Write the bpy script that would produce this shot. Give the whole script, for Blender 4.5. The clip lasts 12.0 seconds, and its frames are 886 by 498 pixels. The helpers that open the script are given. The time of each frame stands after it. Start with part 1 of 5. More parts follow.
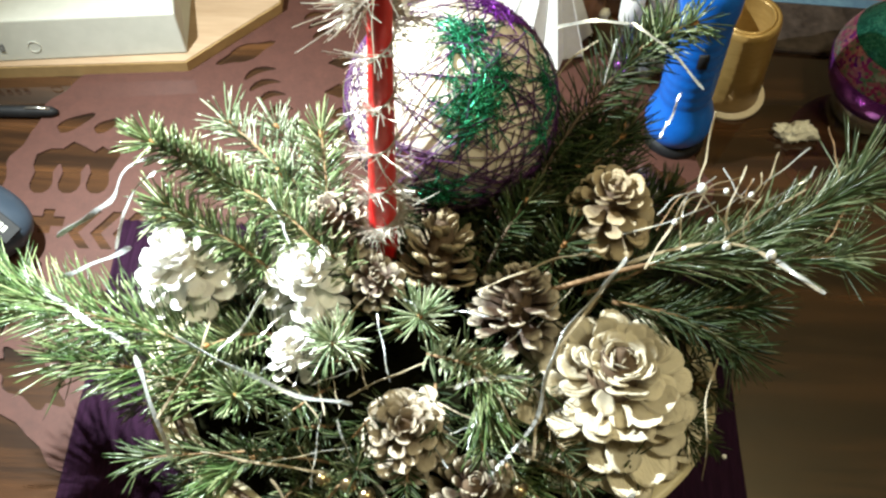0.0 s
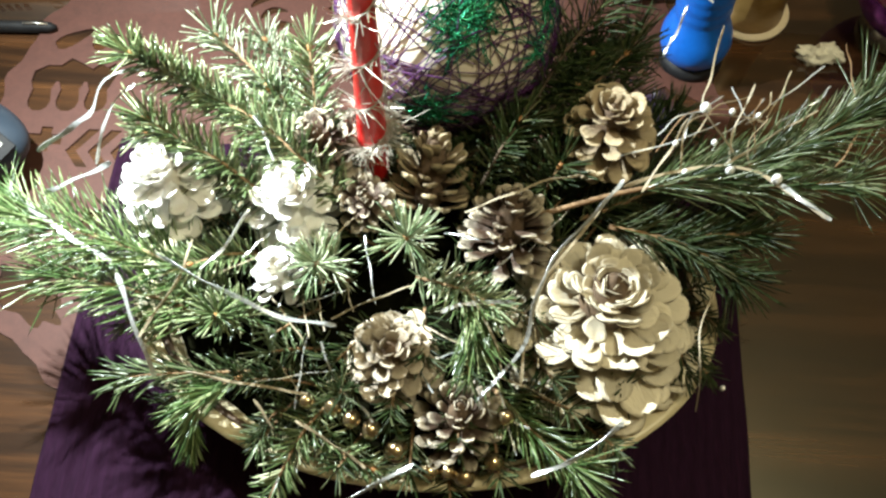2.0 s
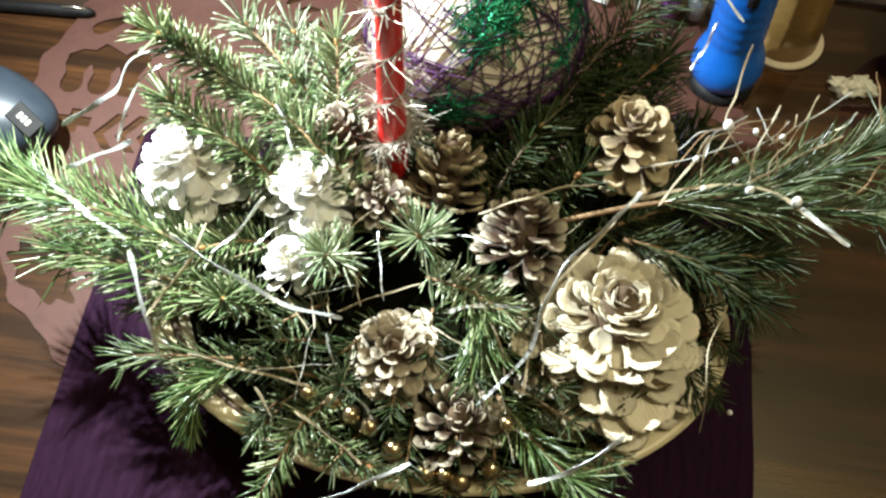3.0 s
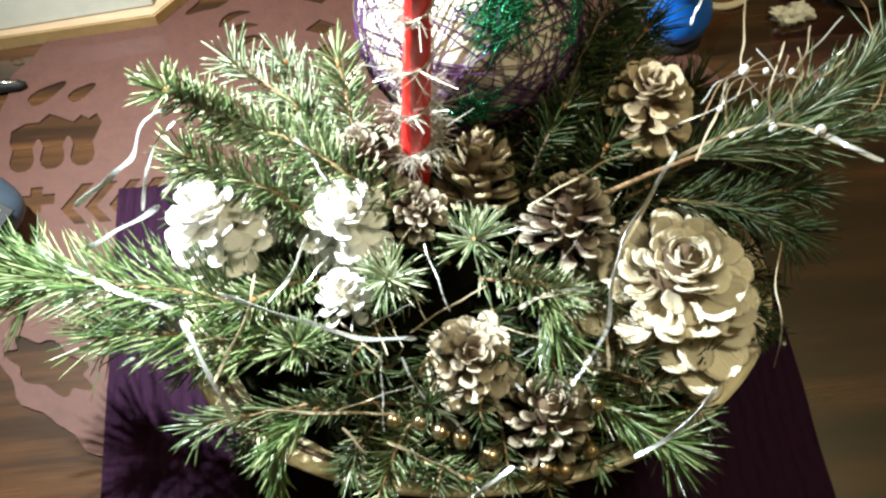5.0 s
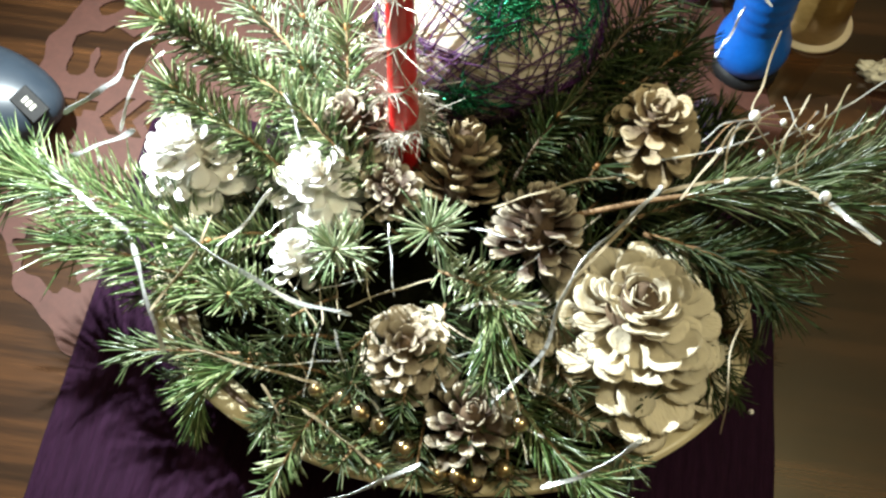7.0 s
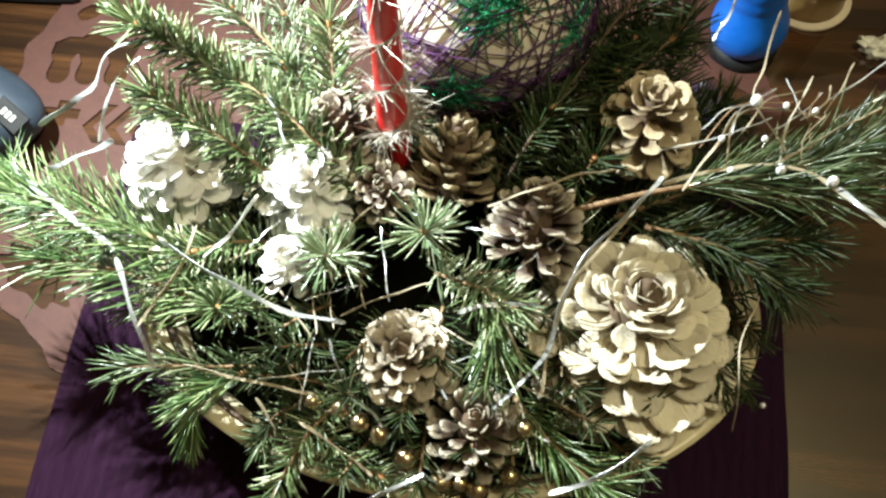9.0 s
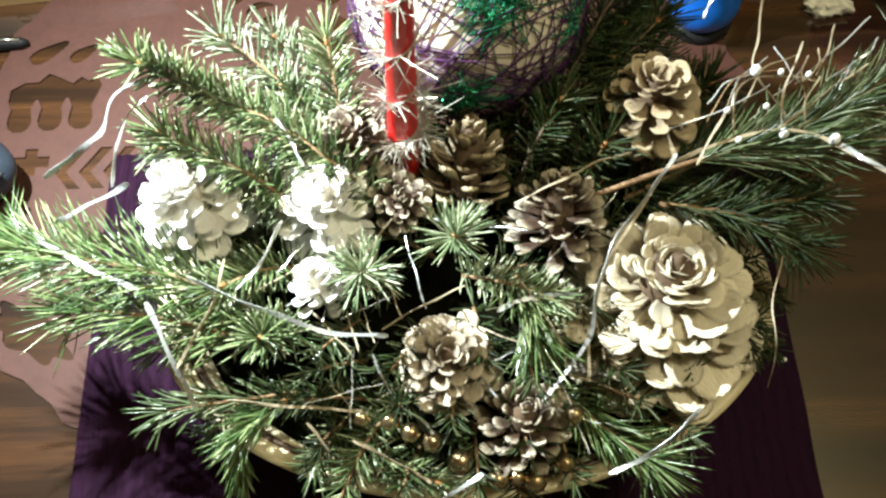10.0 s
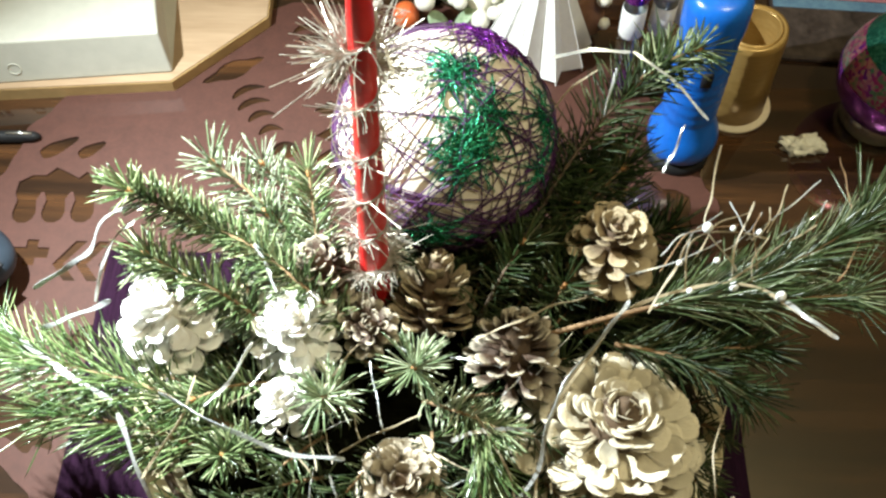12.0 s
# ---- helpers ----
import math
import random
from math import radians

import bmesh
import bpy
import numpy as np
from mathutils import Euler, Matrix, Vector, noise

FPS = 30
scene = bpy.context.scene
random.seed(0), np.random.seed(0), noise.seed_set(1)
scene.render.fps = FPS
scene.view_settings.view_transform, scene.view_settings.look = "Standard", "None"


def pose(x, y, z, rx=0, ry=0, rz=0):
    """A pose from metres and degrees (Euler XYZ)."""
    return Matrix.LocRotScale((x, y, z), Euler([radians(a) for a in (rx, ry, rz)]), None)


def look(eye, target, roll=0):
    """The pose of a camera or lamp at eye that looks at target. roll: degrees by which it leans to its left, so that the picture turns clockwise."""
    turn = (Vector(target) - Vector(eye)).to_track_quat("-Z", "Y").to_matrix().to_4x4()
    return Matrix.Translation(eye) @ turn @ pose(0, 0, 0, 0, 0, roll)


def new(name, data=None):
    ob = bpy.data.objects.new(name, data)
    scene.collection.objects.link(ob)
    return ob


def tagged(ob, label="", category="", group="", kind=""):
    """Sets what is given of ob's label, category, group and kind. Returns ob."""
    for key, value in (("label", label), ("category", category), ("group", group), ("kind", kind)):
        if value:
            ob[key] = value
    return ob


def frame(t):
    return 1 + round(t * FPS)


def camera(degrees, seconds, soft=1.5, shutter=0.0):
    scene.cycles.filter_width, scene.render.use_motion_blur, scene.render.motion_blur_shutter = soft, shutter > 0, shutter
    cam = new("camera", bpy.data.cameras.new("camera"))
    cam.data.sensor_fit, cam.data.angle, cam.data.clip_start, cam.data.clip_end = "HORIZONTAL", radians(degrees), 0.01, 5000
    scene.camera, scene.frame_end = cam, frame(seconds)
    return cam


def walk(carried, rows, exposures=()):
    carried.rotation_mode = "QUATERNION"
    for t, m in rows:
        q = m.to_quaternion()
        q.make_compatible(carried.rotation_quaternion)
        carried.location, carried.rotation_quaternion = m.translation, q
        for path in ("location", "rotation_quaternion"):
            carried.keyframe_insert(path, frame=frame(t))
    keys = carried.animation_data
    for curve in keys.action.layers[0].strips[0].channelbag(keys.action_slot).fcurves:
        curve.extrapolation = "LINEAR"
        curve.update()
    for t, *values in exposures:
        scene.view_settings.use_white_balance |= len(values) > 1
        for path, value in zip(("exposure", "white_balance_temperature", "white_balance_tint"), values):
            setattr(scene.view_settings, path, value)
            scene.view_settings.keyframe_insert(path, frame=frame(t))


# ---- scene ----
# camera and walk
cam = camera(52.2, 12.0, soft=2.45)
PATH = [
    (0, (0.059, 0.159, 0.715), (0.055, 1.153, -1.021), 2.0),
    (0.5, (0.041, 0.153, 0.703), (0.074, 1.109, -1.053), 2.2),
    (1, (0.035, 0.146, 0.696), (0.104, 1.059, -1.083), 2.9),
    (1.5, (0.051, 0.15, 0.691), (0.06, 1.025, -1.108), 1.3),
    (2, (0.088, 0.163, 0.694), (0.016, 1.022, -1.111), -1.2),
    (2.5, (0.109, 0.156, 0.686), (-0.018, 1.051, -1.098), -1.4),
    (3, (0.098, 0.153, 0.686), (-0.035, 1.048, -1.097), -0.5),
    (3.5, (0.05, 0.163, 0.688), (0.006, 1.037, -1.111), -0.1),
    (3.7, (0.025, 0.165, 0.687), (0.024, 1.026, -1.119), 0.2),
    (5.3, (-0.006, 0.16, 0.683), (0.108, 1.049, -1.105), 1.1),
    (5.5, (0.0, 0.164, 0.683), (0.1, 1.052, -1.106), 1.8),
    (6, (0.026, 0.173, 0.686), (0.038, 1.039, -1.116), 1.2),
    (6.5, (0.059, 0.175, 0.684), (-0.034, 1.033, -1.121), -0.4),
    (7, (0.097, 0.172, 0.674), (-0.063, 1.014, -1.133), -2.3),
    (7.2, (0.114, 0.17, 0.668), (-0.073, 1.013, -1.136), -3.7),
    (8.8, (0.106, 0.184, 0.656), (-0.082, 1.005, -1.158), -5.4),
    (9, (0.098, 0.187, 0.659), (-0.061, 1.009, -1.157), -4.7),
    (9.5, (0.062, 0.19, 0.663), (0.016, 1.012, -1.159), -2.4),
    (10, (0.033, 0.185, 0.667), (0.051, 1.01, -1.155), -1.0),
    (10.5, (0.006, 0.175, 0.674), (0.081, 1.036, -1.13), 0.6),
    (11, (0.005, 0.186, 0.693), (0.136, 1.104, -1.08), 2.1),
    (11.5, (0.03, 0.198, 0.71), (0.124, 1.149, -1.046), 2.1),
    (12, (0.063, 0.209, 0.713), (0.055, 1.161, -1.046), 0.9),
]
walk(cam, [(t, look(eye, target, roll)) for t, eye, target, roll in PATH])

# world, lights and exposure
world = bpy.data.worlds.new("room_air")
scene.world = world
world.use_nodes = True
world.node_tree.nodes["Background"].inputs[0].default_value = (1.0, 0.86, 0.70, 1)
world.node_tree.nodes["Background"].inputs[1].default_value = 0.05


def area_lamp(name, eye, target, size, watts, colour):
    data = bpy.data.lights.new(name, "AREA")
    data.shape, data.size, data.energy, data.color = "DISK", size, watts, colour
    ob = new(name, data)
    ob.matrix_world = look(eye, target)
    return ob


area_lamp("desk_light", (-0.345, 0.655, 0.58), (-0.06, 0.44, 0.12), 0.014, 10.0, (0.90, 1.0, 1.0)).data.spread = radians(108)
pendant = new("pendant_light", bpy.data.lights.new("pendant_light", "POINT"))
pendant.data.energy, pendant.data.color, pendant.data.shadow_soft_size = 28.0, (1.0, 0.95, 0.68), 0.08
pendant.location = (0.47, 0.36, 1.34)
scene.view_settings.exposure = 0.0

# ---------------------------------------------------------------- materials


def nodes_of(name):
    m = bpy.data.materials.new(name)
    m.use_nodes = True
    t = m.node_tree
    return m, t, t.nodes["Principled BSDF"]


def node(t, kind, **values):
    n = t.nodes.new(kind)
    for key, value in values.items():
        n.inputs[key].default_value = value
    return n


def ramp(t, stops):
    n = t.nodes.new("ShaderNodeValToRGB")
    r = n.color_ramp
    while len(r.elements) < len(stops):
        r.elements.new(0.5)
    for e, (at, c) in zip(r.elements, stops):
        e.position, e.color = at, (*c, 1)
    return n


def surface(name, dark, light, rough=0.5, metal=0.0, scale=60.0, bump=0.2, stretch=(1, 1, 1), coat=0.0, detail=6.0, fine=4.0, spec=0.5, sheen=0.0):
    """A surface whose colour wanders between two tones at two scales, with fine relief."""
    m, t, p = nodes_of(name)
    co = t.nodes.new("ShaderNodeTexCoord")
    mp = node(t, "ShaderNodeMapping", Scale=stretch)
    t.links.new(co.outputs["Object"], mp.inputs[0])
    big = node(t, "ShaderNodeTexNoise", Scale=scale, Detail=detail, Roughness=0.6)
    small = node(t, "ShaderNodeTexNoise", Scale=scale * fine, Detail=4.0)
    t.links.new(mp.outputs[0], big.inputs["Vector"])
    t.links.new(mp.outputs[0], small.inputs["Vector"])
    mix = node(t, "ShaderNodeMix")
    mix.inputs[0].default_value = 0.35
    t.links.new(big.outputs[0], mix.inputs[2])
    t.links.new(small.outputs[0], mix.inputs[3])
    r = ramp(t, [(0.3, dark), (0.7, light)])
    t.links.new(mix.outputs[0], r.inputs[0])
    t.links.new(r.outputs[0], p.inputs["Base Color"])
    p.inputs["Roughness"].default_value, p.inputs["Metallic"].default_value = rough, metal
    p.inputs["Coat Weight"].default_value, p.inputs["Coat Roughness"].default_value = coat, 0.03
    p.inputs["Specular IOR Level"].default_value = spec
    p.inputs["Sheen Weight"].default_value = sheen
    b = node(t, "ShaderNodeBump", Strength=bump, Distance=0.001)
    t.links.new(mix.outputs[0], b.inputs["Height"])
    t.links.new(b.outputs[0], p.inputs["Normal"])
    return m


def glass(name, colour, gloss=0.14):
    """A thin clear wall: mostly let through, partly mirrored."""
    m, t, p = nodes_of(name)
    clear, shine, mix = t.nodes.new("ShaderNodeBsdfTransparent"), t.nodes.new("ShaderNodeBsdfGlossy"), t.nodes.new("ShaderNodeMixShader")
    clear.inputs[0].default_value, shine.inputs[0].default_value = (*colour, 1), (1, 1, 1, 1)
    shine.inputs["Roughness"].default_value, mix.inputs[0].default_value = 0.08, gloss
    t.links.new(clear.outputs[0], mix.inputs[1])
    t.links.new(shine.outputs[0], mix.inputs[2])
    t.links.new(mix.outputs[0], t.nodes["Material Output"].inputs[0])
    t.nodes.remove(p)
    return m


def needle_surface(name, tones, rough=0.38, spec=0.7):
    """Needles: each its own green."""
    m, t, p = nodes_of(name)
    g = t.nodes.new("ShaderNodeNewGeometry")
    r = ramp(t, [(i / (len(tones) - 1), c) for i, c in enumerate(tones)])
    t.links.new(g.outputs["Random Per Island"], r.inputs[0])
    t.links.new(r.outputs[0], p.inputs["Base Color"])
    p.inputs["Roughness"].default_value = rough
    p.inputs["Specular IOR Level"].default_value = spec
    return m


def scale_surface(name, root, tip, start, end, rough=0.6):
    """A cone scale: brown wood at its root, paler or painted towards its tip, blotched."""
    m, t, p = nodes_of(name)
    co = t.nodes.new("ShaderNodeTexCoord")
    info = t.nodes.new("ShaderNodeObjectInfo")
    sep = t.nodes.new("ShaderNodeSeparateXYZ")
    t.links.new(co.outputs["Object"], sep.inputs[0])
    n = node(t, "ShaderNodeTexNoise", Scale=4.0, Detail=8.0, Roughness=0.72)
    n.noise_dimensions = "4D"
    t.links.new(co.outputs["Object"], n.inputs["Vector"])
    w = node(t, "ShaderNodeMath")
    w.operation, w.inputs[1].default_value = "MULTIPLY", 40.0
    t.links.new(info.outputs["Random"], w.inputs[0])
    t.links.new(w.outputs[0], n.inputs["W"])
    a = node(t, "ShaderNodeMath")
    a.operation, a.inputs[1].default_value = "MULTIPLY_ADD", 0.55
    t.links.new(n.outputs[0], a.inputs[0])
    t.links.new(sep.outputs["Y"], a.inputs[2])
    r = ramp(t, [(start, root), (end, tip)])
    s = node(t, "ShaderNodeMath")
    s.operation, s.inputs[1].default_value = "SUBTRACT", 0.27
    t.links.new(a.outputs[0], s.inputs[0])
    t.links.new(s.outputs[0], r.inputs[0])
    hue = node(t, "ShaderNodeHueSaturation")
    v = node(t, "ShaderNodeMapRange")
    v.inputs[3].default_value, v.inputs[4].default_value = 0.72, 1.12
    t.links.new(info.outputs["Random"], v.inputs[0])
    t.links.new(v.outputs[0], hue.inputs["Value"])
    t.links.new(r.outputs[0], hue.inputs["Color"])
    t.links.new(hue.outputs[0], p.inputs["Base Color"])
    p.inputs["Roughness"].default_value = rough
    fine = node(t, "ShaderNodeTexNoise", Scale=14.0, Detail=5.0)
    mp = node(t, "ShaderNodeMapping", Scale=(3, 0.6, 1))
    t.links.new(co.outputs["Object"], mp.inputs[0])
    t.links.new(mp.outputs[0], fine.inputs["Vector"])
    b = node(t, "ShaderNodeBump", Strength=0.8, Distance=0.0016)
    t.links.new(fine.outputs[0], b.inputs["Height"])
    t.links.new(b.outputs[0], p.inputs["Normal"])
    return m


def glitter_surface(name, tones, scale=900.0, rough=0.25):
    """Glitter: cells of different colour, each tilted its own way."""
    m, t, p = nodes_of(name)
    co = t.nodes.new("ShaderNodeTexCoord")
    v = node(t, "ShaderNodeTexVoronoi", Scale=scale)
    t.links.new(co.outputs["Object"], v.inputs["Vector"])
    n = node(t, "ShaderNodeTexNoise", Scale=22.0, Detail=2.0)
    t.links.new(co.outputs["Object"], n.inputs["Vector"])
    sep = t.nodes.new("ShaderNodeSeparateColor")
    t.links.new(v.outputs["Color"], sep.inputs[0])
    mix = node(t, "ShaderNodeMix")
    mix.inputs[0].default_value = 0.35
    t.links.new(n.outputs[0], mix.inputs[2])
    t.links.new(sep.outputs[0], mix.inputs[3])
    r = ramp(t, [(0.25 + 0.5 * i / (len(tones) - 1), c) for i, c in enumerate(tones)])
    t.links.new(mix.outputs[0], r.inputs[0])
    t.links.new(r.outputs[0], p.inputs["Base Color"])
    p.inputs["Metallic"].default_value, p.inputs["Roughness"].default_value = 0.75, rough
    b = node(t, "ShaderNodeBump", Strength=1.0, Distance=0.002)
    t.links.new(sep.outputs[1], b.inputs["Height"])
    t.links.new(b.outputs[0], p.inputs["Normal"])
    return m


def table_surface():
    """Dark polished wood, its grain running from side to side."""
    m, t, p = nodes_of("polished_wood")
    co = t.nodes.new("ShaderNodeTexCoord")
    mp = node(t, "ShaderNodeMapping", Scale=(0.7, 14.0, 1.0))
    t.links.new(co.outputs["Object"], mp.inputs[0])
    n = node(t, "ShaderNodeTexNoise", Scale=2.6, Detail=9.0, Roughness=0.58)
    t.links.new(mp.outputs[0], n.inputs["Vector"])
    fine = node(t, "ShaderNodeTexNoise", Scale=30.0, Detail=5.0)
    t.links.new(mp.outputs[0], fine.inputs["Vector"])
    mix = node(t, "ShaderNodeMix")
    mix.inputs[0].default_value = 0.22
    t.links.new(n.outputs[0], mix.inputs[2])
    t.links.new(fine.outputs[0], mix.inputs[3])
    r = ramp(t, [(0.32, (0.010, 0.005, 0.003)), (0.46, (0.022, 0.010, 0.005)), (0.60, (0.055, 0.023, 0.009)), (0.74, (0.120, 0.050, 0.018))])
    t.links.new(mix.outputs[0], r.inputs[0])
    t.links.new(r.outputs[0], p.inputs["Base Color"])
    p.inputs["Roughness"].default_value = 0.5
    p.inputs["Specular IOR Level"].default_value = 0.05
    p.inputs["Coat Weight"].default_value, p.inputs["Coat Roughness"].default_value = 1.0, 0.02
    p.inputs["Coat IOR"].default_value = 1.86
    return m


WOOD_TABLE = table_surface()
MAT_PINK = surface("pink_felt", (0.052, 0.019, 0.013), (0.074, 0.027, 0.019), 0.7, scale=70, bump=0.1, coat=0.12, spec=0.3)
CLOTH = surface("purple_cloth", (0.008, 0.0013, 0.0072), (0.022, 0.0052, 0.020), 0.85, scale=34, bump=1.4, stretch=(14, 1.2, 1), spec=0.12)
BOWL = surface("gilt_cream_glaze", (0.54, 0.46, 0.29), (0.66, 0.58, 0.39), 0.28, 0.0, scale=26, bump=0.08)
GROOVE = surface("brown_groove", (0.05, 0.03, 0.018), (0.11, 0.07, 0.04), 0.4, scale=80)
# Near-black: shade in the gaps between twigs is put into this colour.
GAP_SHADE = surface("gap_shade_filling", (0.002, 0.002, 0.001), (0.006, 0.006, 0.003), 1.0, scale=120, bump=0.9, spec=0.0)
BARK = surface("twig_bark", (0.11, 0.060, 0.028), (0.29, 0.175, 0.085), 0.75, scale=160, bump=0.6)
BARK_DARK = surface("old_bark", (0.035, 0.022, 0.013), (0.10, 0.062, 0.035), 0.8, scale=160, bump=0.6)
SPRUCE = needle_surface("spruce_needles", [(0.024, 0.044, 0.014), (0.052, 0.088, 0.030), (0.100, 0.148, 0.058), (0.20, 0.25, 0.115), (0.38, 0.41, 0.25)], 0.28, 0.65)
SPRUCE_BLUE = needle_surface("blue_spruce_needles", [(0.070, 0.115, 0.050), (0.16, 0.22, 0.11), (0.31, 0.36, 0.22), (0.52, 0.54, 0.39)], 0.30)
PINE = needle_surface("pine_needles", [(0.026, 0.056, 0.016), (0.060, 0.112, 0.034), (0.120, 0.178, 0.062), (0.30, 0.35, 0.17)], 0.28, 0.65)
# Pine green dimmed: the weaker light on the long branch is put into colour.
MID_GREEN = needle_surface("half_shaded_needles", [(0.018, 0.036, 0.012), (0.038, 0.066, 0.022), (0.080, 0.115, 0.048), (0.20, 0.23, 0.13)], 0.28, 0.8)
# Needle green darkened: shade on inner and right-hand twigs is put into the colour.
SHADE_GREEN = needle_surface("shaded_needles", [(0.007, 0.015, 0.004), (0.016, 0.030, 0.008), (0.034, 0.052, 0.017), (0.075, 0.075, 0.034)], 0.45, 0.25)
FROST = needle_surface("frosted_needles", [(0.06, 0.095, 0.04), (0.18, 0.22, 0.13), (0.40, 0.42, 0.33)])
SC_WHITE = scale_surface("white_painted_scale", (0.80, 0.75, 0.64), (0.92, 0.91, 0.87), 0.10, 0.50)
SC_CREAM = scale_surface("cream_painted_scale", (0.26, 0.20, 0.115), (0.66, 0.59, 0.45), 0.22, 0.72)
SC_TAN = scale_surface("tan_scale", (0.15, 0.092, 0.048), (0.42, 0.335, 0.21), 0.30, 0.95)
SC_GREY = scale_surface("grey_brown_scale", (0.13, 0.088, 0.052), (0.58, 0.50, 0.385), 0.40, 0.98)
SC_DARK = scale_surface("brown_scale_white_edge", (0.058, 0.031, 0.017), (0.54, 0.47, 0.36), 0.62, 1.0)
WHITE_CORE = surface("white_painted_core", (0.55, 0.50, 0.42), (0.74, 0.70, 0.62), 0.7, scale=120, bump=0.4)
BUD = surface("brown_bud", (0.20, 0.085, 0.025), (0.40, 0.19, 0.065), 0.5, scale=300, bump=0.4)
CORE = surface("cone_core", (0.05, 0.03, 0.018), (0.12, 0.075, 0.04), 0.85, scale=120, bump=0.6)
SILVER = surface("silver_foil", (0.46, 0.47, 0.46), (0.82, 0.84, 0.84), 0.22, 0.55, scale=90, bump=0.25)
# Almost white base: the brightness of glints is put into the colour.
GLINT_WHITE = surface("glint_white", (0.92, 0.93, 0.94), (0.96, 0.97, 0.97), 0.25, 0.2, scale=300, bump=0.2)
PEARL = surface("pearl_ribbon", (0.24, 0.25, 0.25), (0.54, 0.56, 0.56), 0.24, 0.45, scale=420, bump=0.35)
STRAW = surface("dry_straw", (0.20, 0.16, 0.10), (0.40, 0.335, 0.23), 0.55, scale=150, bump=0.3)
TINSEL = surface("tinsel_foil", (0.30, 0.27, 0.22), (0.50, 0.47, 0.41), 0.42, 0.45, scale=200, bump=0.1)
GOLD = surface("gold_bead", (0.42, 0.31, 0.17), (0.60, 0.48, 0.30), 0.20, 0.95, scale=100, bump=0.05)
GOLD_RIBBON = surface("gold_satin", (0.28, 0.165, 0.045), (0.40, 0.25, 0.085), 0.32, 0.4, scale=40, bump=0.1, stretch=(1, 1, 6))
RED_WAX = surface("red_wax", (0.50, 0.010, 0.010), (0.62, 0.020, 0.018), 0.36, scale=70, bump=0.08, coat=0.15)
WICK = surface("cotton_wick", (0.5, 0.46, 0.4), (0.7, 0.66, 0.6), 0.9)
FOAM = surface("cream_foam", (0.58, 0.50, 0.40), (0.69, 0.63, 0.54), 0.6, scale=50, bump=0.2)
THREAD_PURPLE = surface("purple_thread", (0.022, 0.004, 0.030), (0.085, 0.020, 0.105), 0.5, scale=200, bump=0.2, spec=0.4)
THREAD_GREEN = surface("green_thread", (0.006, 0.06, 0.028), (0.015, 0.14, 0.065), 0.36, scale=200, bump=0.2, spec=0.7)
THREAD_OLIVE = surface("olive_thread", (0.05, 0.055, 0.015), (0.12, 0.13, 0.04), 0.4, scale=200, bump=0.2)
GREEN_GLITTER = glitter_surface("green_glitter", [(0.01, 0.10, 0.05), (0.02, 0.22, 0.11), (0.05, 0.42, 0.24)], 700)
PLASTIC_WHITE = surface("white_plastic", (0.44, 0.435, 0.38), (0.51, 0.50, 0.44), 0.42, scale=25, bump=0.03)
PLASTIC_DARK = surface("dark_print", (0.10, 0.10, 0.10), (0.2, 0.2, 0.19), 0.5)
PALE_WOOD = surface("pale_board", (0.30, 0.20, 0.12), (0.40, 0.28, 0.18), 0.5, scale=9, bump=0.1, stretch=(0.8, 9, 1))
PALE_WOOD_EDGE = surface("board_edge", (0.34, 0.22, 0.09), (0.48, 0.32, 0.14), 0.5, scale=20, bump=0.1)
BLUE = surface("blue_plastic", (0.006, 0.10, 0.46), (0.010, 0.14, 0.58), 0.28, scale=60, bump=0.05)
BLACK = surface("black_rubber", (0.006, 0.006, 0.007), (0.014, 0.014, 0.015), 0.55, scale=80, spec=0.25)
STEEL = surface("brushed_steel", (0.55, 0.54, 0.50), (0.70, 0.69, 0.65), 0.25, 0.9, scale=60, bump=0.05)
CARD = surface("cream_card", (0.60, 0.50, 0.36), (0.72, 0.62, 0.47), 0.7, scale=60)
PAPER = surface("white_paper", (0.72, 0.71, 0.69), (0.82, 0.81, 0.79), 0.65, scale=60, bump=0.05)
CLEAR = glass("clear_plastic", (0.93, 0.95, 0.95))
PURPLE_GLITTER = glitter_surface("purple_glitter", [(0.08, 0.015, 0.14), (0.24, 0.035, 0.38), (0.50, 0.12, 0.66)], 800)
MIXED_GLITTER = glitter_surface("mixed_glitter", [(0.16, 0.02, 0.24), (0.46, 0.05, 0.20), (0.58, 0.28, 0.28), (0.10, 0.26, 0.15), (0.75, 0.68, 0.62)], 330, 0.28)
TEAL_GLITTER = glitter_surface("teal_glitter", [(0.01, 0.08, 0.06), (0.03, 0.20, 0.14), (0.1, 0.34, 0.26)], 500)
GREY_BLUE = surface("grey_blue_plastic", (0.021, 0.031, 0.045), (0.032, 0.044, 0.061), 0.38, scale=20, bump=0.04)
WALL = surface("beige_wall", (0.46, 0.38, 0.28), (0.54, 0.45, 0.34), 0.85, scale=3, bump=0.1)
CEIL = surface("ceiling_paint", (0.74, 0.66, 0.43), (0.80, 0.72, 0.50), 0.85, scale=3)
FLOOR = surface("floor_wood", (0.10, 0.055, 0.03), (0.2, 0.11, 0.06), 0.4, scale=2, stretch=(1, 9, 1))
BERRY = surface("white_berry", (0.68, 0.66, 0.56), (0.80, 0.78, 0.70), 0.35, scale=90)
PALE_GREEN = surface("pale_green_leaf", (0.16, 0.24, 0.14), (0.34, 0.42, 0.28), 0.45, scale=70)
ORANGE = surface("orange_red", (0.45, 0.06, 0.02), (0.62, 0.16, 0.04), 0.4, scale=60)
BROWN = surface("brown_figure", (0.13, 0.06, 0.035), (0.24, 0.12, 0.07), 0.4, scale=60)
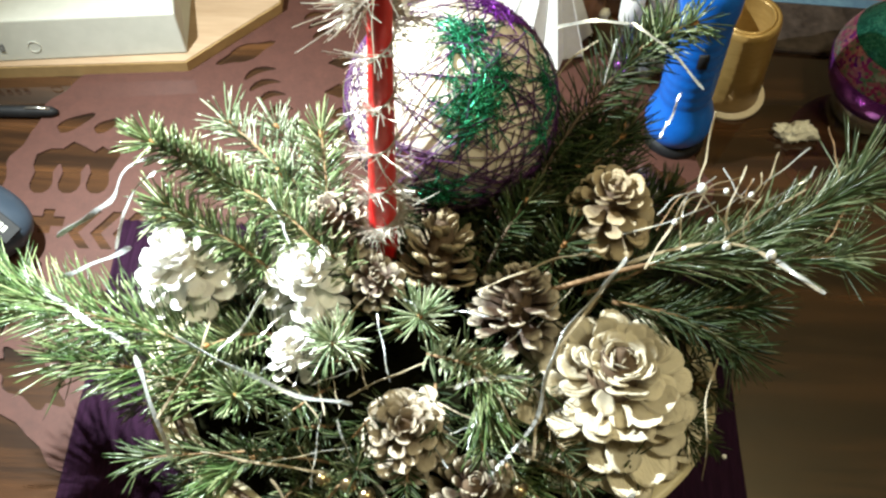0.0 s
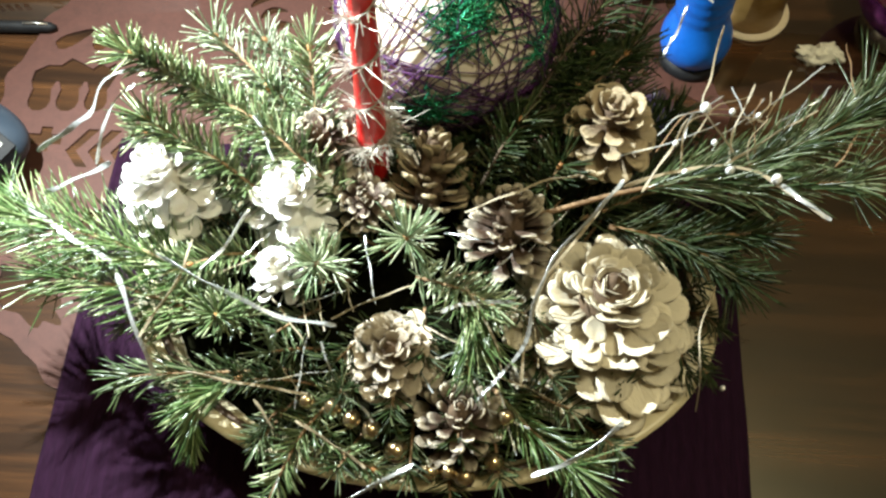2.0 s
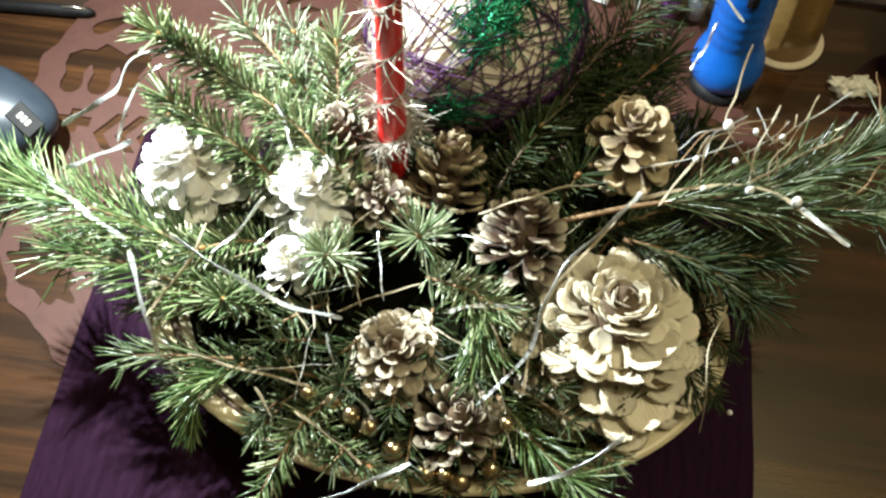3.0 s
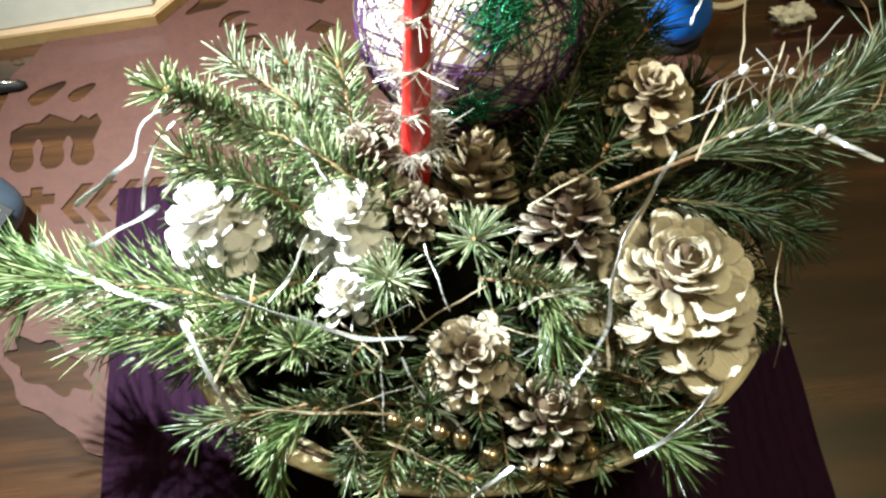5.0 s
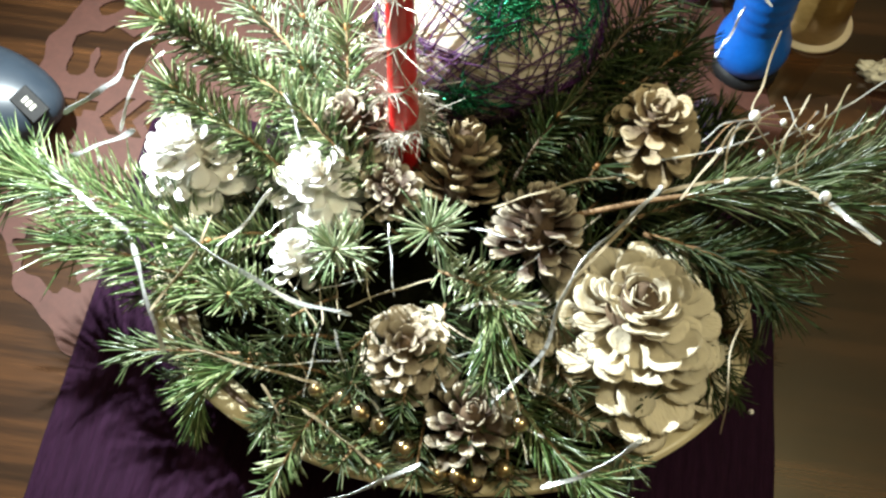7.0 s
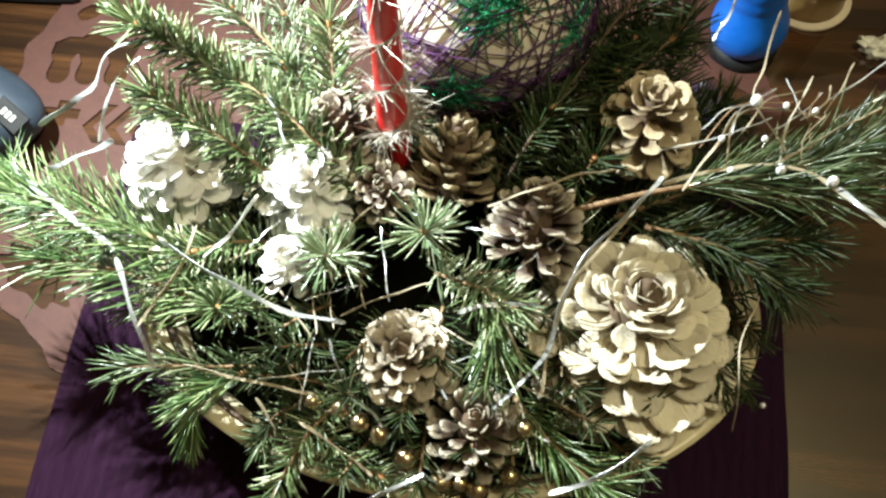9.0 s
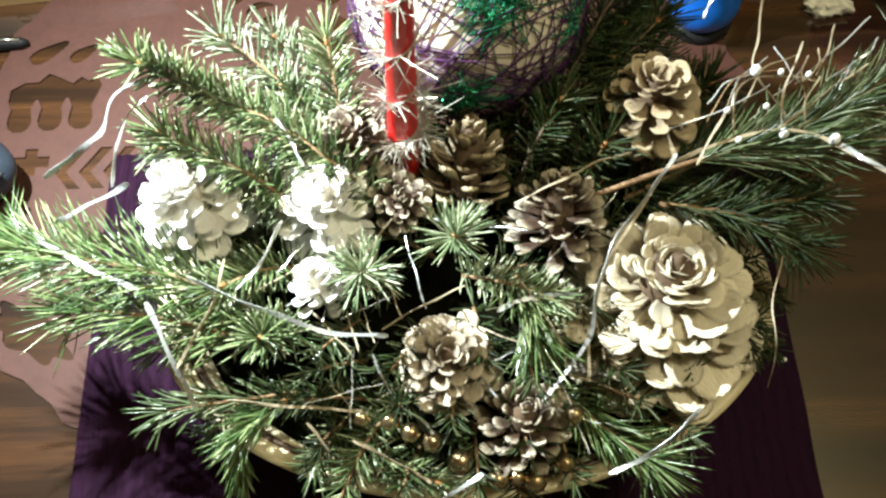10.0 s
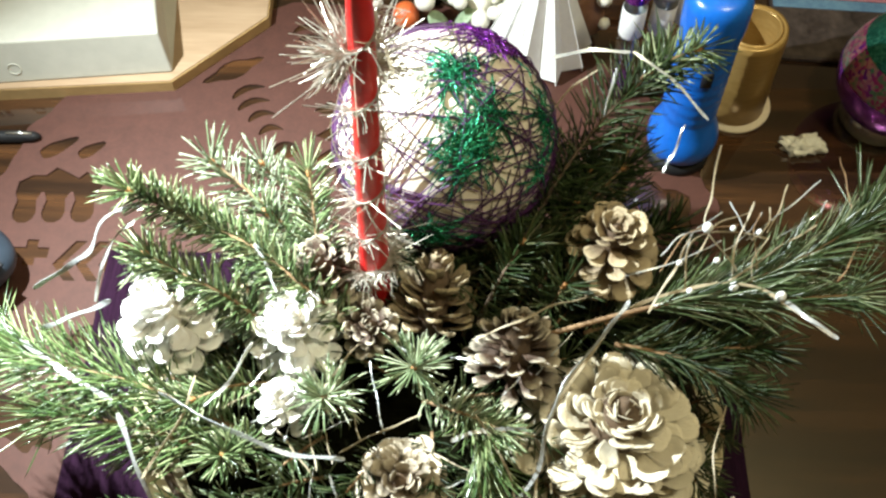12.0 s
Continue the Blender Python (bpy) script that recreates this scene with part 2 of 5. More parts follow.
MAROON = surface("maroon_wood", (0.035, 0.008, 0.007), (0.085, 0.020, 0.014), 0.3, scale=4, stretch=(1, 8, 8), coat=0.5)
PRINT_PINK = surface("printed_pink", (0.28, 0.10, 0.14), (0.40, 0.20, 0.24), 0.3, scale=40)
PRINT_BLUE = surface("printed_blue", (0.06, 0.12, 0.22), (0.14, 0.26, 0.36), 0.3, scale=40)
PRINT_GREY = surface("printed_grey", (0.014, 0.010, 0.010), (0.085, 0.065, 0.058), 0.3, scale=30)

# ---------------------------------------------------------------- mesh helpers


def mesh_of(name, verts, faces, material, smooth=True, second=None, second_faces=()):
    me = bpy.data.meshes.new(name)
    me.from_pydata([tuple(v) for v in verts], [], faces)
    me.materials.append(material)
    if second:
        me.materials.append(second)
        for i in second_faces:
            me.polygons[i].material_index = 1
    if smooth:
        me.polygons.foreach_set("use_smooth", [True] * len(me.polygons))
    me.update()
    return me


def thing(name, label, category, at=(0, 0, 0), group="", turn=None):
    ob = new(name)
    ob.empty_display_size = 0.01
    ob.matrix_world = Matrix.Translation(at) @ (turn.to_4x4() if turn else Matrix())
    return tagged(ob, label, category, group)


def part(name, me, parent, label="", m=None, kind=""):
    ob = new(name, me)
    ob.parent = parent
    if m:
        ob.matrix_basis = m
    return tagged(ob, label, kind=kind)


def lathe(profile, n=40):
    """Turned body: a list of (radius, height) from the bottom up."""
    verts, faces = [], []
    for r, z in profile:
        for i in range(n):
            a = 2 * math.pi * i / n
            verts.append((r * math.cos(a), r * math.sin(a), z))
    for k in range(len(profile) - 1):
        for i in range(n):
            j = (i + 1) % n
            faces.append((k * n + i, k * n + j, (k + 1) * n + j, (k + 1) * n + i))
    return verts, faces


def tube(points, radii, sides=6, cap=True):
    """A round tube along points."""
    pts = [Vector(p) for p in points]
    verts, faces, n = [], [], len(pts)
    side = None
    for i, p in enumerate(pts):
        d = (pts[min(i + 1, n - 1)] - pts[max(i - 1, 0)]).normalized()
        if side is None:
            side = d.orthogonal().normalized()
        side = (side - d * side.dot(d)).normalized()
        up = d.cross(side)
        r = radii[i] if isinstance(radii, (list, tuple)) else radii
        for k in range(sides):
            a = 2 * math.pi * k / sides
            verts.append(p + r * (math.cos(a) * side + math.sin(a) * up))
    for i in range(n - 1):
        for k in range(sides):
            j = (k + 1) % sides
            faces.append((i * sides + k, i * sides + j, (i + 1) * sides + j, (i + 1) * sides + k))
    if cap:
        faces.append(tuple(range(sides))[::-1])
        faces.append(tuple((n - 1) * sides + k for k in range(sides)))
    return verts, faces


def glide(points, steps=6):
    """A smooth line through points."""
    p = [Vector(q) for q in points]
    if len(p) < 3:
        return [p[0].lerp(p[1], i / steps) for i in range(steps + 1)]
    ext = [2 * p[0] - p[1], *p, 2 * p[-1] - p[-2]]
    out = []
    for i in range(1, len(ext) - 2):
        a, b, c, d = ext[i - 1 : i + 3]
        for s in range(steps):
            u = s / steps
            out.append(0.5 * ((2 * b) + (c - a) * u + (2 * a - 5 * b + 4 * c - d) * u * u + (3 * b - a - 3 * c + d) * u**3))
    return out + [p[-1]]


def merge(groups):
    """Several (verts, faces) as one."""
    verts, faces = [], []
    for v, f in groups:
        base = len(verts)
        verts.extend(v)
        faces.extend(tuple(base + i for i in q) for q in f)
    return verts, faces


def box(x0, x1, y0, y1, z0, z1, inset=0.0):
    """A box whose upper and lower edges are chamfered by inset."""
    i = inset
    rings = [(x0 + i, x1 - i, y0 + i, y1 - i, z0), (x0, x1, y0, y1, z0 + i), (x0, x1, y0, y1, z1 - i), (x0 + i, x1 - i, y0 + i, y1 - i, z1)]
    if not i:
        rings = [rings[0], rings[3]]
    verts, faces = [], []
    for a, b, c, d, z in rings:
        verts += [(a, c, z), (b, c, z), (b, d, z), (a, d, z)]
    for k in range(len(rings) - 1):
        for s in range(4):
            j = (s + 1) % 4
            faces.append((4 * k + s, 4 * k + j, 4 * k + 4 + j, 4 * k + 4 + s))
    faces += [(3, 2, 1, 0), tuple(4 * (len(rings) - 1) + s for s in range(4))]
    return verts, faces


def blob(radii, n=20, rings=12, rough=0.0, seed=0.0, scale=30.0):
    """An ellipsoid, dented by noise."""
    verts, faces = [], []
    for k in range(rings + 1):
        b = math.pi * (k / rings - 0.5)
        for i in range(n):
            a = 2 * math.pi * i / n
            v = Vector((math.cos(b) * math.cos(a), math.cos(b) * math.sin(a), math.sin(b)))
            w = Vector((v.x * radii[0], v.y * radii[1], v.z * radii[2]))
            s = 1 + rough * noise.noise(w * scale + Vector((seed, seed * 1.7, 0)))
            verts.append(w * s)
    for k in range(rings):
        for i in range(n):
            j = (i + 1) % n
            faces.append((k * n + i, k * n + j, (k + 1) * n + j, (k + 1) * n + i))
    return verts, faces


def plate(loop, z0, z1, holes=()):
    """A flat sheet of some thickness, its outline and holes given as loops of (x, y)."""
    bm = bmesh.new()
    edges = []
    for ring in (loop, *holes):
        vs = [bm.verts.new((x, y, z0)) for x, y in ring]
        edges += [bm.edges.new((vs[i], vs[(i + 1) % len(vs)])) for i in range(len(vs))]
    bmesh.ops.triangle_fill(bm, use_beauty=True, use_dissolve=False, edges=edges)
    made = bmesh.ops.extrude_face_region(bm, geom=bm.faces[:])
    for v in [g for g in made["geom"] if isinstance(g, bmesh.types.BMVert)]:
        v.co.z = z1
    bmesh.ops.recalc_face_normals(bm, faces=bm.faces[:])
    return bm


def mesh_from_bm(name, bm, material):
    me = bpy.data.meshes.new(name)
    bm.to_mesh(me)
    bm.free()
    me.materials.append(material)
    return me


def aim(direction, spin=0.0):
    """The turn that lays z along a direction."""
    return Vector(direction).to_track_quat("Z", "Y") @ Euler((0, 0, spin)).to_quaternion()


# ---------------------------------------------------------------- the room


def room_side(name, material, x0, x1, y0, y1, z0, z1):
    tagged(new(name, mesh_of(name, *box(x0, x1, y0, y1, z0, z1), material, False)), kind="structure")


room_side("floor", FLOOR, -2.2, 2.4, -2.4, 2.2, -0.85, -0.75)
room_side("ceiling", CEIL, -2.2, 2.4, -2.4, 2.2, 1.75, 1.85)
room_side("wall_north", WALL, -2.2, 2.4, 2.2, 2.3, -0.75, 1.75)
room_side("wall_south", WALL, -2.2, 2.4, -2.5, -2.4, -0.75, 1.75)
room_side("wall_west", WALL, -2.3, -2.2, -2.4, 2.2, -0.75, 1.75)
room_side("wall_east", WALL, 2.4, 2.5, -2.4, 2.2, -0.75, 1.75)

# ---------------------------------------------------------------- the table and what lies flat on it
table = thing("table", "dark polished wooden table with a glossy top", "table", (0, 0.6, -0.75))
part("tabletop", mesh_of("tabletop", *box(-1.0, 1.1, -0.62, 0.66, 0.71, 0.75, 0.006), WOOD_TABLE, False), table)
for lx, ly in ((-0.93, -0.55), (1.03, -0.55), (-0.93, 0.59), (1.03, 0.59)):
    part("leg", mesh_of("leg", *box(lx - 0.035, lx + 0.035, ly - 0.035, ly + 0.035, 0, 0.712, 0.004), WOOD_TABLE, False), table)


def doily():
    """A rounded-square cut-out mat with the same cuts on both halves."""
    cx, cy, hx, hy = -0.024, 0.578, 0.337, 0.306
    loop = []
    for k in range(240):
        a = 2 * math.pi * k / 240
        c, s = math.cos(a), math.sin(a)
        r = (abs(c) ** 2.3 + abs(s) ** 2.3) ** (-1 / 2.3)
        r *= 1 + 0.010 * math.cos(28 * a) + 0.005 * math.cos(56 * a)
        loop.append((hx * r * c, (hy if s > 0 else 0.270) * r * s))
    holes = []

    def hole(x, y, points, turn=0.0, size=1.0):
        c, s = math.cos(radians(turn)), math.sin(radians(turn))
        ring = [(x - cx + size * (p * c - q * s), y - cy + size * (p * s + q * c)) for p, q in points]
        holes.append(ring)
        holes.append([(-p, q) for p, q in ring][::-1])

    def ellipse(a, b, n=14, wave=0.0, waves=5):
        return [(a * math.cos(t) * (1 + wave * math.cos(waves * t)), b * math.sin(t) * (1 + wave * math.cos(waves * t))) for t in [2 * math.pi * i / n for i in range(n)]]

    def leaf(x0, y0, x1, y1, b=0.0042):
        a = math.hypot(x1 - x0, y1 - y0) / 2
        bent = [(p, q + 0.006 * (1 - (p / a) ** 2)) for p, q in ellipse(a, b, 16, 0.06, 3)]
        hole((x0 + x1) / 2, (y0 + y1) / 2 - 0.003, bent, math.degrees(math.atan2(y1 - y0, x1 - x0)))

    fingers = []
    for f in (-1, 0, 1):
        x = 0.031 * f
        fingers += [(x - 0.014, 0.004), (x - 0.010, -0.006), (x - 0.0115, -0.014)] + [(x - 0.0125 * math.cos(t), -0.022 - 0.013 * math.sin(t)) for t in (0.0, 0.6, 1.2, 1.9, 2.5, 3.14)] + [(x + 0.0115, -0.014), (x + 0.010, -0.006), (x + 0.014, 0.004)]
    fingers += [(0.050, 0.018), (0.044, 0.030), (0.036, 0.024), (0.028, 0.030), (0.020, 0.022), (0.006, 0.030), (-0.006, 0.036), (-0.016, 0.026), (-0.030, 0.026), (-0.044, 0.018)]
    hole(-0.297, 0.641, fingers, 2, 0.85)
    hole(-0.308, 0.694, ellipse(0.019, 0.0075, 18, 0.14, 3), 34)
    hole(-0.276, 0.692, ellipse(0.014, 0.0065, 16, 0.12, 3), 36)
    w = 0.0052
    hole(-0.307, 0.581, [(-0.016, -w), (-w, -w), (-w, -0.013), (w, -0.013), (w, -w), (0.016, -w), (0.016, w), (w, w), (w, 0.013), (-w, 0.013), (-w, w), (-0.016, w)])
    for q in range(4):
        hole(-0.285 + 0.0205 * q, 0.570, [(0.0, 0.0), (0.022, 0.032), (0.036, 0.032), (0.013, 0.0), (0.032, -0.022), (0.018, -0.022)], 0, 0.74)
    leaf(-0.151, 0.758, -0.121, 0.775)
    leaf(-0.144, 0.744, -0.114, 0.758)
    leaf(-0.132, 0.731, -0.107, 0.742)
    leaf(-0.120, 0.716, -0.097, 0.724)
    hole(-0.154, 0.792, ellipse(0.029, 0.010, 22, 0.16, 4), 31)
    hole(-0.092, 0.697, ellipse(0.012, 0.010))
    for x, y in ((-0.054, 0.784), (-0.054, 0.746), (-0.050, 0.716), (-0.050, 0.689)):
        hole(x, y, [(-0.015, -0.002), (0, 0.010), (0.015, 0.002), (0.002, -0.009)])
    for q in range(3):
        leaf(-0.088 - 0.006 * q, 0.818 + 0.013 * q, -0.062 - 0.006 * q, 0.825 + 0.013 * q, 0.0036)
    hole(-0.283, 0.428, ellipse(0.037, 0.017, 48, 0.15, 7), -33)
    hole(-0.318, 0.500, ellipse(0.013, 0.026, 24, 0.14, 5), 8)
    hole(-0.240, 0.500, ellipse(0.018, 0.011, 16, 0.1, 4), 30)
    me = mesh_from_bm("doily", plate(loop, 0.0, 0.0012, holes), MAT_PINK)
    ob = new("place_mat", me)
    ob.location = (cx, cy, 0.0006)
    tagged(ob, "old-pink cut-out place mat lying on the polished table", "place mat")


doily()


def cloth():
    """A finely ribbed runner, its ribs and edges a little uneven."""
    nx, ny = 260, 40
    x0, x1, y0, y1 = -0.236, 0.304, 0.02, 0.584
    verts, faces = [], []
    for layer in (1, 0):
        for j in range(ny + 1):
            for i in range(nx + 1):
                u, v = i / nx, j / ny
                x = x0 + (x1 - x0) * u + 0.0016 * noise.noise((u * 3, v * 9, 2))
                y = y0 + (y1 - y0) * v
                wave = 0.0009 * math.sin(u * 2 * math.pi * 52 + 2.5 * noise.noise((u * 7, v * 3, 5)))
                z = 0.0022 + layer * (0.0016 + wave + 0.0012 * noise.noise((u * 6, v * 6, 0)))
                verts.append((x, y, z))
    n = (nx + 1) * (ny + 1)
    for j in range(ny):
        for i in range(nx):
            a = j * (nx + 1) + i
            faces.append((a, a + 1, a + nx + 2, a + nx + 1))
            faces.append((n + a + nx + 1, n + a + nx + 2, n + a + 1, n + a))
    rim = [i for i in range(nx)] + [j * (nx + 1) + nx for j in range(ny)] + [n - 1 - i for i in range(nx)] + [(ny - j) * (nx + 1) for j in range(ny)]
    for a, b in zip(rim, rim[1:] + rim[:1]):
        faces.append((a, n + a, n + b, b))
    tagged(new("table_runner", mesh_of("table_runner", verts, faces, CLOTH)), "dark purple finely ribbed cloth runner under the bowl", "cloth")


cloth()

# ---------------------------------------------------------------- the bowl
BOWL_X, BOWL_Y, OVAL = 0.053, 0.410, (0.915, 0.600)

def oval(profile, n):
    verts, faces = lathe(profile, n)
    return [(x * OVAL[0], y * OVAL[1], z) for x, y, z in verts], faces


bowl = thing("bowl", "wide oval cream and gold glazed bowl full of twigs and cones", "bowl", (BOWL_X, BOWL_Y, 0.0052))
part("body", mesh_of("body", *oval([(0.0, 0.0), (0.120, 0.0), (0.128, 0.006), (0.150, 0.020), (0.190, 0.050), (0.219, 0.078), (0.228, 0.084), (0.2285, 0.089), (0.223, 0.0905), (0.207, 0.084), (0.178, 0.056), (0.140, 0.024), (0.110, 0.012), (0.0, 0.010)], 96), BOWL), bowl)
part("groove", mesh_of("groove", *oval([(0.2055, 0.0836), (0.208, 0.0868), (0.2115, 0.0878), (0.2125, 0.0866)], 96), GROOVE), bowl, "dark brown line round the rim")


# Added mound that fills the bowl and shows only as dark gaps.
def mound():
    verts, faces = [], []
    n, rings = 72, 20
    for k in range(rings + 1):
        r = 0.2045 * (1 - k / rings)
        for i in range(n):
            a = 2 * math.pi * i / n
            x, y = r * OVAL[0] * math.cos(a), r * OVAL[1] * math.sin(a)
            h = 0.074 + 0.036 * (1 - (r / 0.2046) ** 2) ** 0.8
            verts.append((x, y, h + 0.008 * noise.noise((x * 40, y * 40, 1)) + 0.004 * noise.noise((x * 150, y * 150, 4))))
    for k in range(rings):
        for i in range(n):
            j = (i + 1) % n
            faces.append((k * n + i, k * n + j, (k + 1) * n + j, (k + 1) * n + i))
    ob = new("dark_filling", mesh_of("dark_filling", verts, faces, GAP_SHADE))
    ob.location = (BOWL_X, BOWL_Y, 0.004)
    tagged(ob, "added filling mound inside the bowl, near-black for the shade between twigs", "moss", kind="stuff")


mound()

# ---------------------------------------------------------------- cones


def scale_mesh(name, material, curl, wide, thick, ripple):
    """One cone scale of length 1 along y: a narrow claw, a broad rounded end with a thick turned-up lip."""
    spans = ((0.0, 0.40), (0.40, 0.58), (0.62, 0.88), (0.76, 1.0), (0.86, 0.95), (0.94, 0.76), (0.985, 0.50), (1.0, 0.26))
    rows, cols = len(spans), 7
    top, low = [], []
    for v, w in spans:
        half = wide * w
        for i in range(cols):
            u = 2 * i / (cols - 1) - 1
            z = curl * v**3.0 + 0.20 * thick * math.exp(-((u / 0.6) ** 2) - ((v - 0.90) / 0.10) ** 2) + 0.34 * wide * (u * w) ** 2 * v + ripple * noise.noise((u * 2, v * 3, curl * 9))
            y = v + ripple * v * (1.4 * noise.noise((u * 3 + wide * 40, v * 2, 7)) + 0.8 * noise.noise((u * 7, v * 3, curl * 50)))
            t = thick * (0.30 + 0.70 * min(1.0, v / 0.9) ** 4) * (1 - 0.4 * u * u)
            top.append((u * half, y, z + t / 2))
            low.append((u * half * 0.94, y - 0.03 * v, z - t / 2))
    n, faces = rows * cols, []
    for j in range(rows - 1):
        for i in range(cols - 1):
            a = j * cols + i
            faces += [(a, a + 1, a + cols + 1, a + cols), (n + a + cols, n + a + cols + 1, n + a + 1, n + a)]
    rim = [i for i in range(cols)] + [j * cols + cols - 1 for j in range(1, rows)] + [n - 1 - i for i in range(1, cols)] + [j * cols for j in range(rows - 2, 0, -1)]
    for a, b in zip(rim, rim[1:] + rim[:1]):
        faces.append((b, a, n + a, n + b))
    return mesh_of(name, top + low, faces, material)


def pine_cone(label, at, axis, radius, height, count, material, curl=0.30, wide=0.42, thick=0.10, spread=(-22, 52), spin=0.0, ripple=0.014, full=0.62, wild=1.0, heart=None, squat=0.42):
    """A cone with its scales set in spirals round a core. at: its middle."""
    turn = aim(axis, spin)
    base = Vector(at) - turn @ Vector((0, 0, height / 2))
    cone = thing("pine_cone", label, "pine cone", base, "cones in the bowl", turn.to_matrix())
    core = [(0.0, 0.0), (radius * 0.22, height * 0.04), (radius * 0.34, height * 0.28), (radius * 0.30, height * 0.6), (radius * 0.17, height * 0.86), (0.0, height * 0.98)]
    part("core", mesh_of("core", *lathe(core, 14), heart or CORE), cone)
    part("stem", mesh_of("stem", *tube([(0, 0, 0.004), (0.001, 0.001, -0.008), (0.0, 0.003, -0.018)], 0.0016, 6), BARK_DARK), cone, "thin wire stem pushed into the filling")
    shapes = [scale_mesh("scale", material, curl * c, wide * w, thick, ripple) for c, w in ((0.8, 1.0), (1.0, 1.08), (1.25, 0.92))]
    rnd = random.Random(int(1000 * (at[0] + 2 * at[1]) + count))
    for i in range(count):
        u = (i + 0.5) / count
        a = i * 2.39996 + wild * rnd.uniform(-0.20, 0.20)
        e = radians(spread[0] + (spread[1] - spread[0]) * u**1.25 + wild * rnd.uniform(-7, 7) * (1 + 1.2 * u) + 22 * max(0.0, u - 0.80) / 0.20)
        h = height * (0.10 + 0.76 * u)
        swell = math.sin(math.pi * min(1.0, 0.22 + full * u + 0.10)) ** 0.7
        length = radius * (0.86 * swell + 0.10) * rnd.uniform(0.86, 1.08) * (1 - squat * u**1.5)
        inner = radius * 0.20 * (1 - 0.7 * u)
        rot = Euler((0, 0, a - math.pi / 2)).to_matrix() @ Euler((e, wild * rnd.uniform(-0.18, 0.18), wild * rnd.uniform(-0.10, 0.10))).to_matrix()
        place = Vector((inner * math.cos(a), inner * math.sin(a), h))
        m = Matrix.LocRotScale(place, rot.to_quaternion(), Vector((0.72 * length + 0.22 * radius, length, length)))
        part("scale", shapes[i % 3], cone, m=m)
    return cone


VIEW = Vector((0.0, -0.45, 0.89))
pine_cone("small thickly white-painted pine cone standing on fir twigs", (-0.114, 0.444, 0.189), (-0.04, 0.06, 1.0), 0.0325, 0.062, 74, SC_WHITE, 0.20, 0.27, 0.14, (-40, 46), 0.4, 0.03, wild=1.5, heart=WHITE_CORE)
pine_cone("white-painted open pine cone tilted on the twigs", (-0.034, 0.442, 0.176), (0.02, -0.06, 1.0), 0.0310, 0.058, 66, SC_WHITE, 0.20, 0.27, 0.14, (-40, 46), 1.1, 0.03, wild=1.5, heart=WHITE_CORE)
pine_cone("tiny white-painted cone with star-like spread scales", (-0.039, 0.394, 0.164), (-0.10, 0.20, 0.8), 0.0175, 0.040, 38, SC_WHITE, 0.15, 0.28, 0.26, (-14, 55), 2.0, 0.03, wild=1.4, heart=WHITE_CORE)
pine_cone("tiny brown cone with whitened scale edges", (0.013, 0.444, 0.172), (0.10, -0.30, 0.9), 0.020, 0.032, 42, SC_DARK, 0.14, 0.23, 0.11, (-22, 60), 0.3, 0.06)
pine_cone("brown cone with white-tipped scales beside the candle", (-0.018, 0.479, 0.188), (-0.3, -0.1, 1.0), 0.025, 0.044, 56, SC_DARK, 0.12, 0.22, 0.11, (-22, 58), 0.9, 0.06)
pine_cone("natural tan pine cone standing upright with open scales", (0.056, 0.471, 0.168), (0.10, 0.60, 0.80), 0.0300, 0.070, 58, SC_TAN, 0.08, 0.21, 0.10, (14, 60), 0.2, 0.05)
pine_cone("dark brown open pine cone with whitened tips", (0.109, 0.431, 0.176), (0.08, 0.42, 0.88), 0.0300, 0.058, 58, SC_DARK, 0.14, 0.23, 0.09, (-14, 58), 1.6, 0.07)
pine_cone("tan open pine cone facing up among dark needles", (0.171, 0.496, 0.198), (-0.02, 0.04, 1.0), 0.0310, 0.042, 64, SC_TAN, 0.12, 0.27, 0.10, (-48, 44), 0.7, 0.04, wild=1.0, squat=0.24)
pine_cone("large cream-painted pine cone, the biggest in the bowl", (0.173, 0.386, 0.150), (0.03, 0.06, 1.0), 0.0640, 0.094, 168, SC_CREAM, 0.18, 0.245, 0.10, (-40, 40), 0.1, 0.040, wild=1.8, squat=0.64)
pine_cone("grey-brown open pine cone facing up near the rim", (0.038, 0.350, 0.138), (-0.03, -0.10, 1.0), 0.0320, 0.046, 60, SC_GREY, 0.12, 0.27, 0.10, (-46, 44), 1.9, 0.04, wild=1.0, squat=0.24)
pine_cone("brown pine cone with whitened tips standing at the rim", (0.083, 0.314, 0.124), (0.02, 0.14, 0.95), 0.0300, 0.052, 46, SC_DARK, 0.14, 0.21, 0.11, (-4, 58), 2.6, 0.06)

# ---------------------------------------------------------------- twigs


def needle(p, d, length, width, bend, rnd):
    """A three-sided needle that narrows to its tip."""
    d = d.normalized()
    s = d.orthogonal().normalized()
    a0 = rnd.uniform(0, 6.28)
    t = d.cross(s)
    sag = (math.cos(a0) * s + math.sin(a0) * t) * bend * length
    verts = []
    for v, w in ((0.0, 0.55), (0.45, 1.0), (0.85, 0.75)):
        c = p + d * (v * length) + sag * v * v
        for k in range(3):
            a = a0 + k * 2.0944
            verts.append(c + (math.cos(a) * s + math.sin(a) * t) * (w * width / 2))
    verts.append(p + d * length + sag)
    faces = []
    for r in (0, 3):
        for k in range(3):
            j = (k + 1) % 3
            faces.append((r + k, r + j, r + 3 + j, r + 3 + k))
    return verts, faces + [(6, 7, 9), (7, 8, 9), (8, 6, 9)]


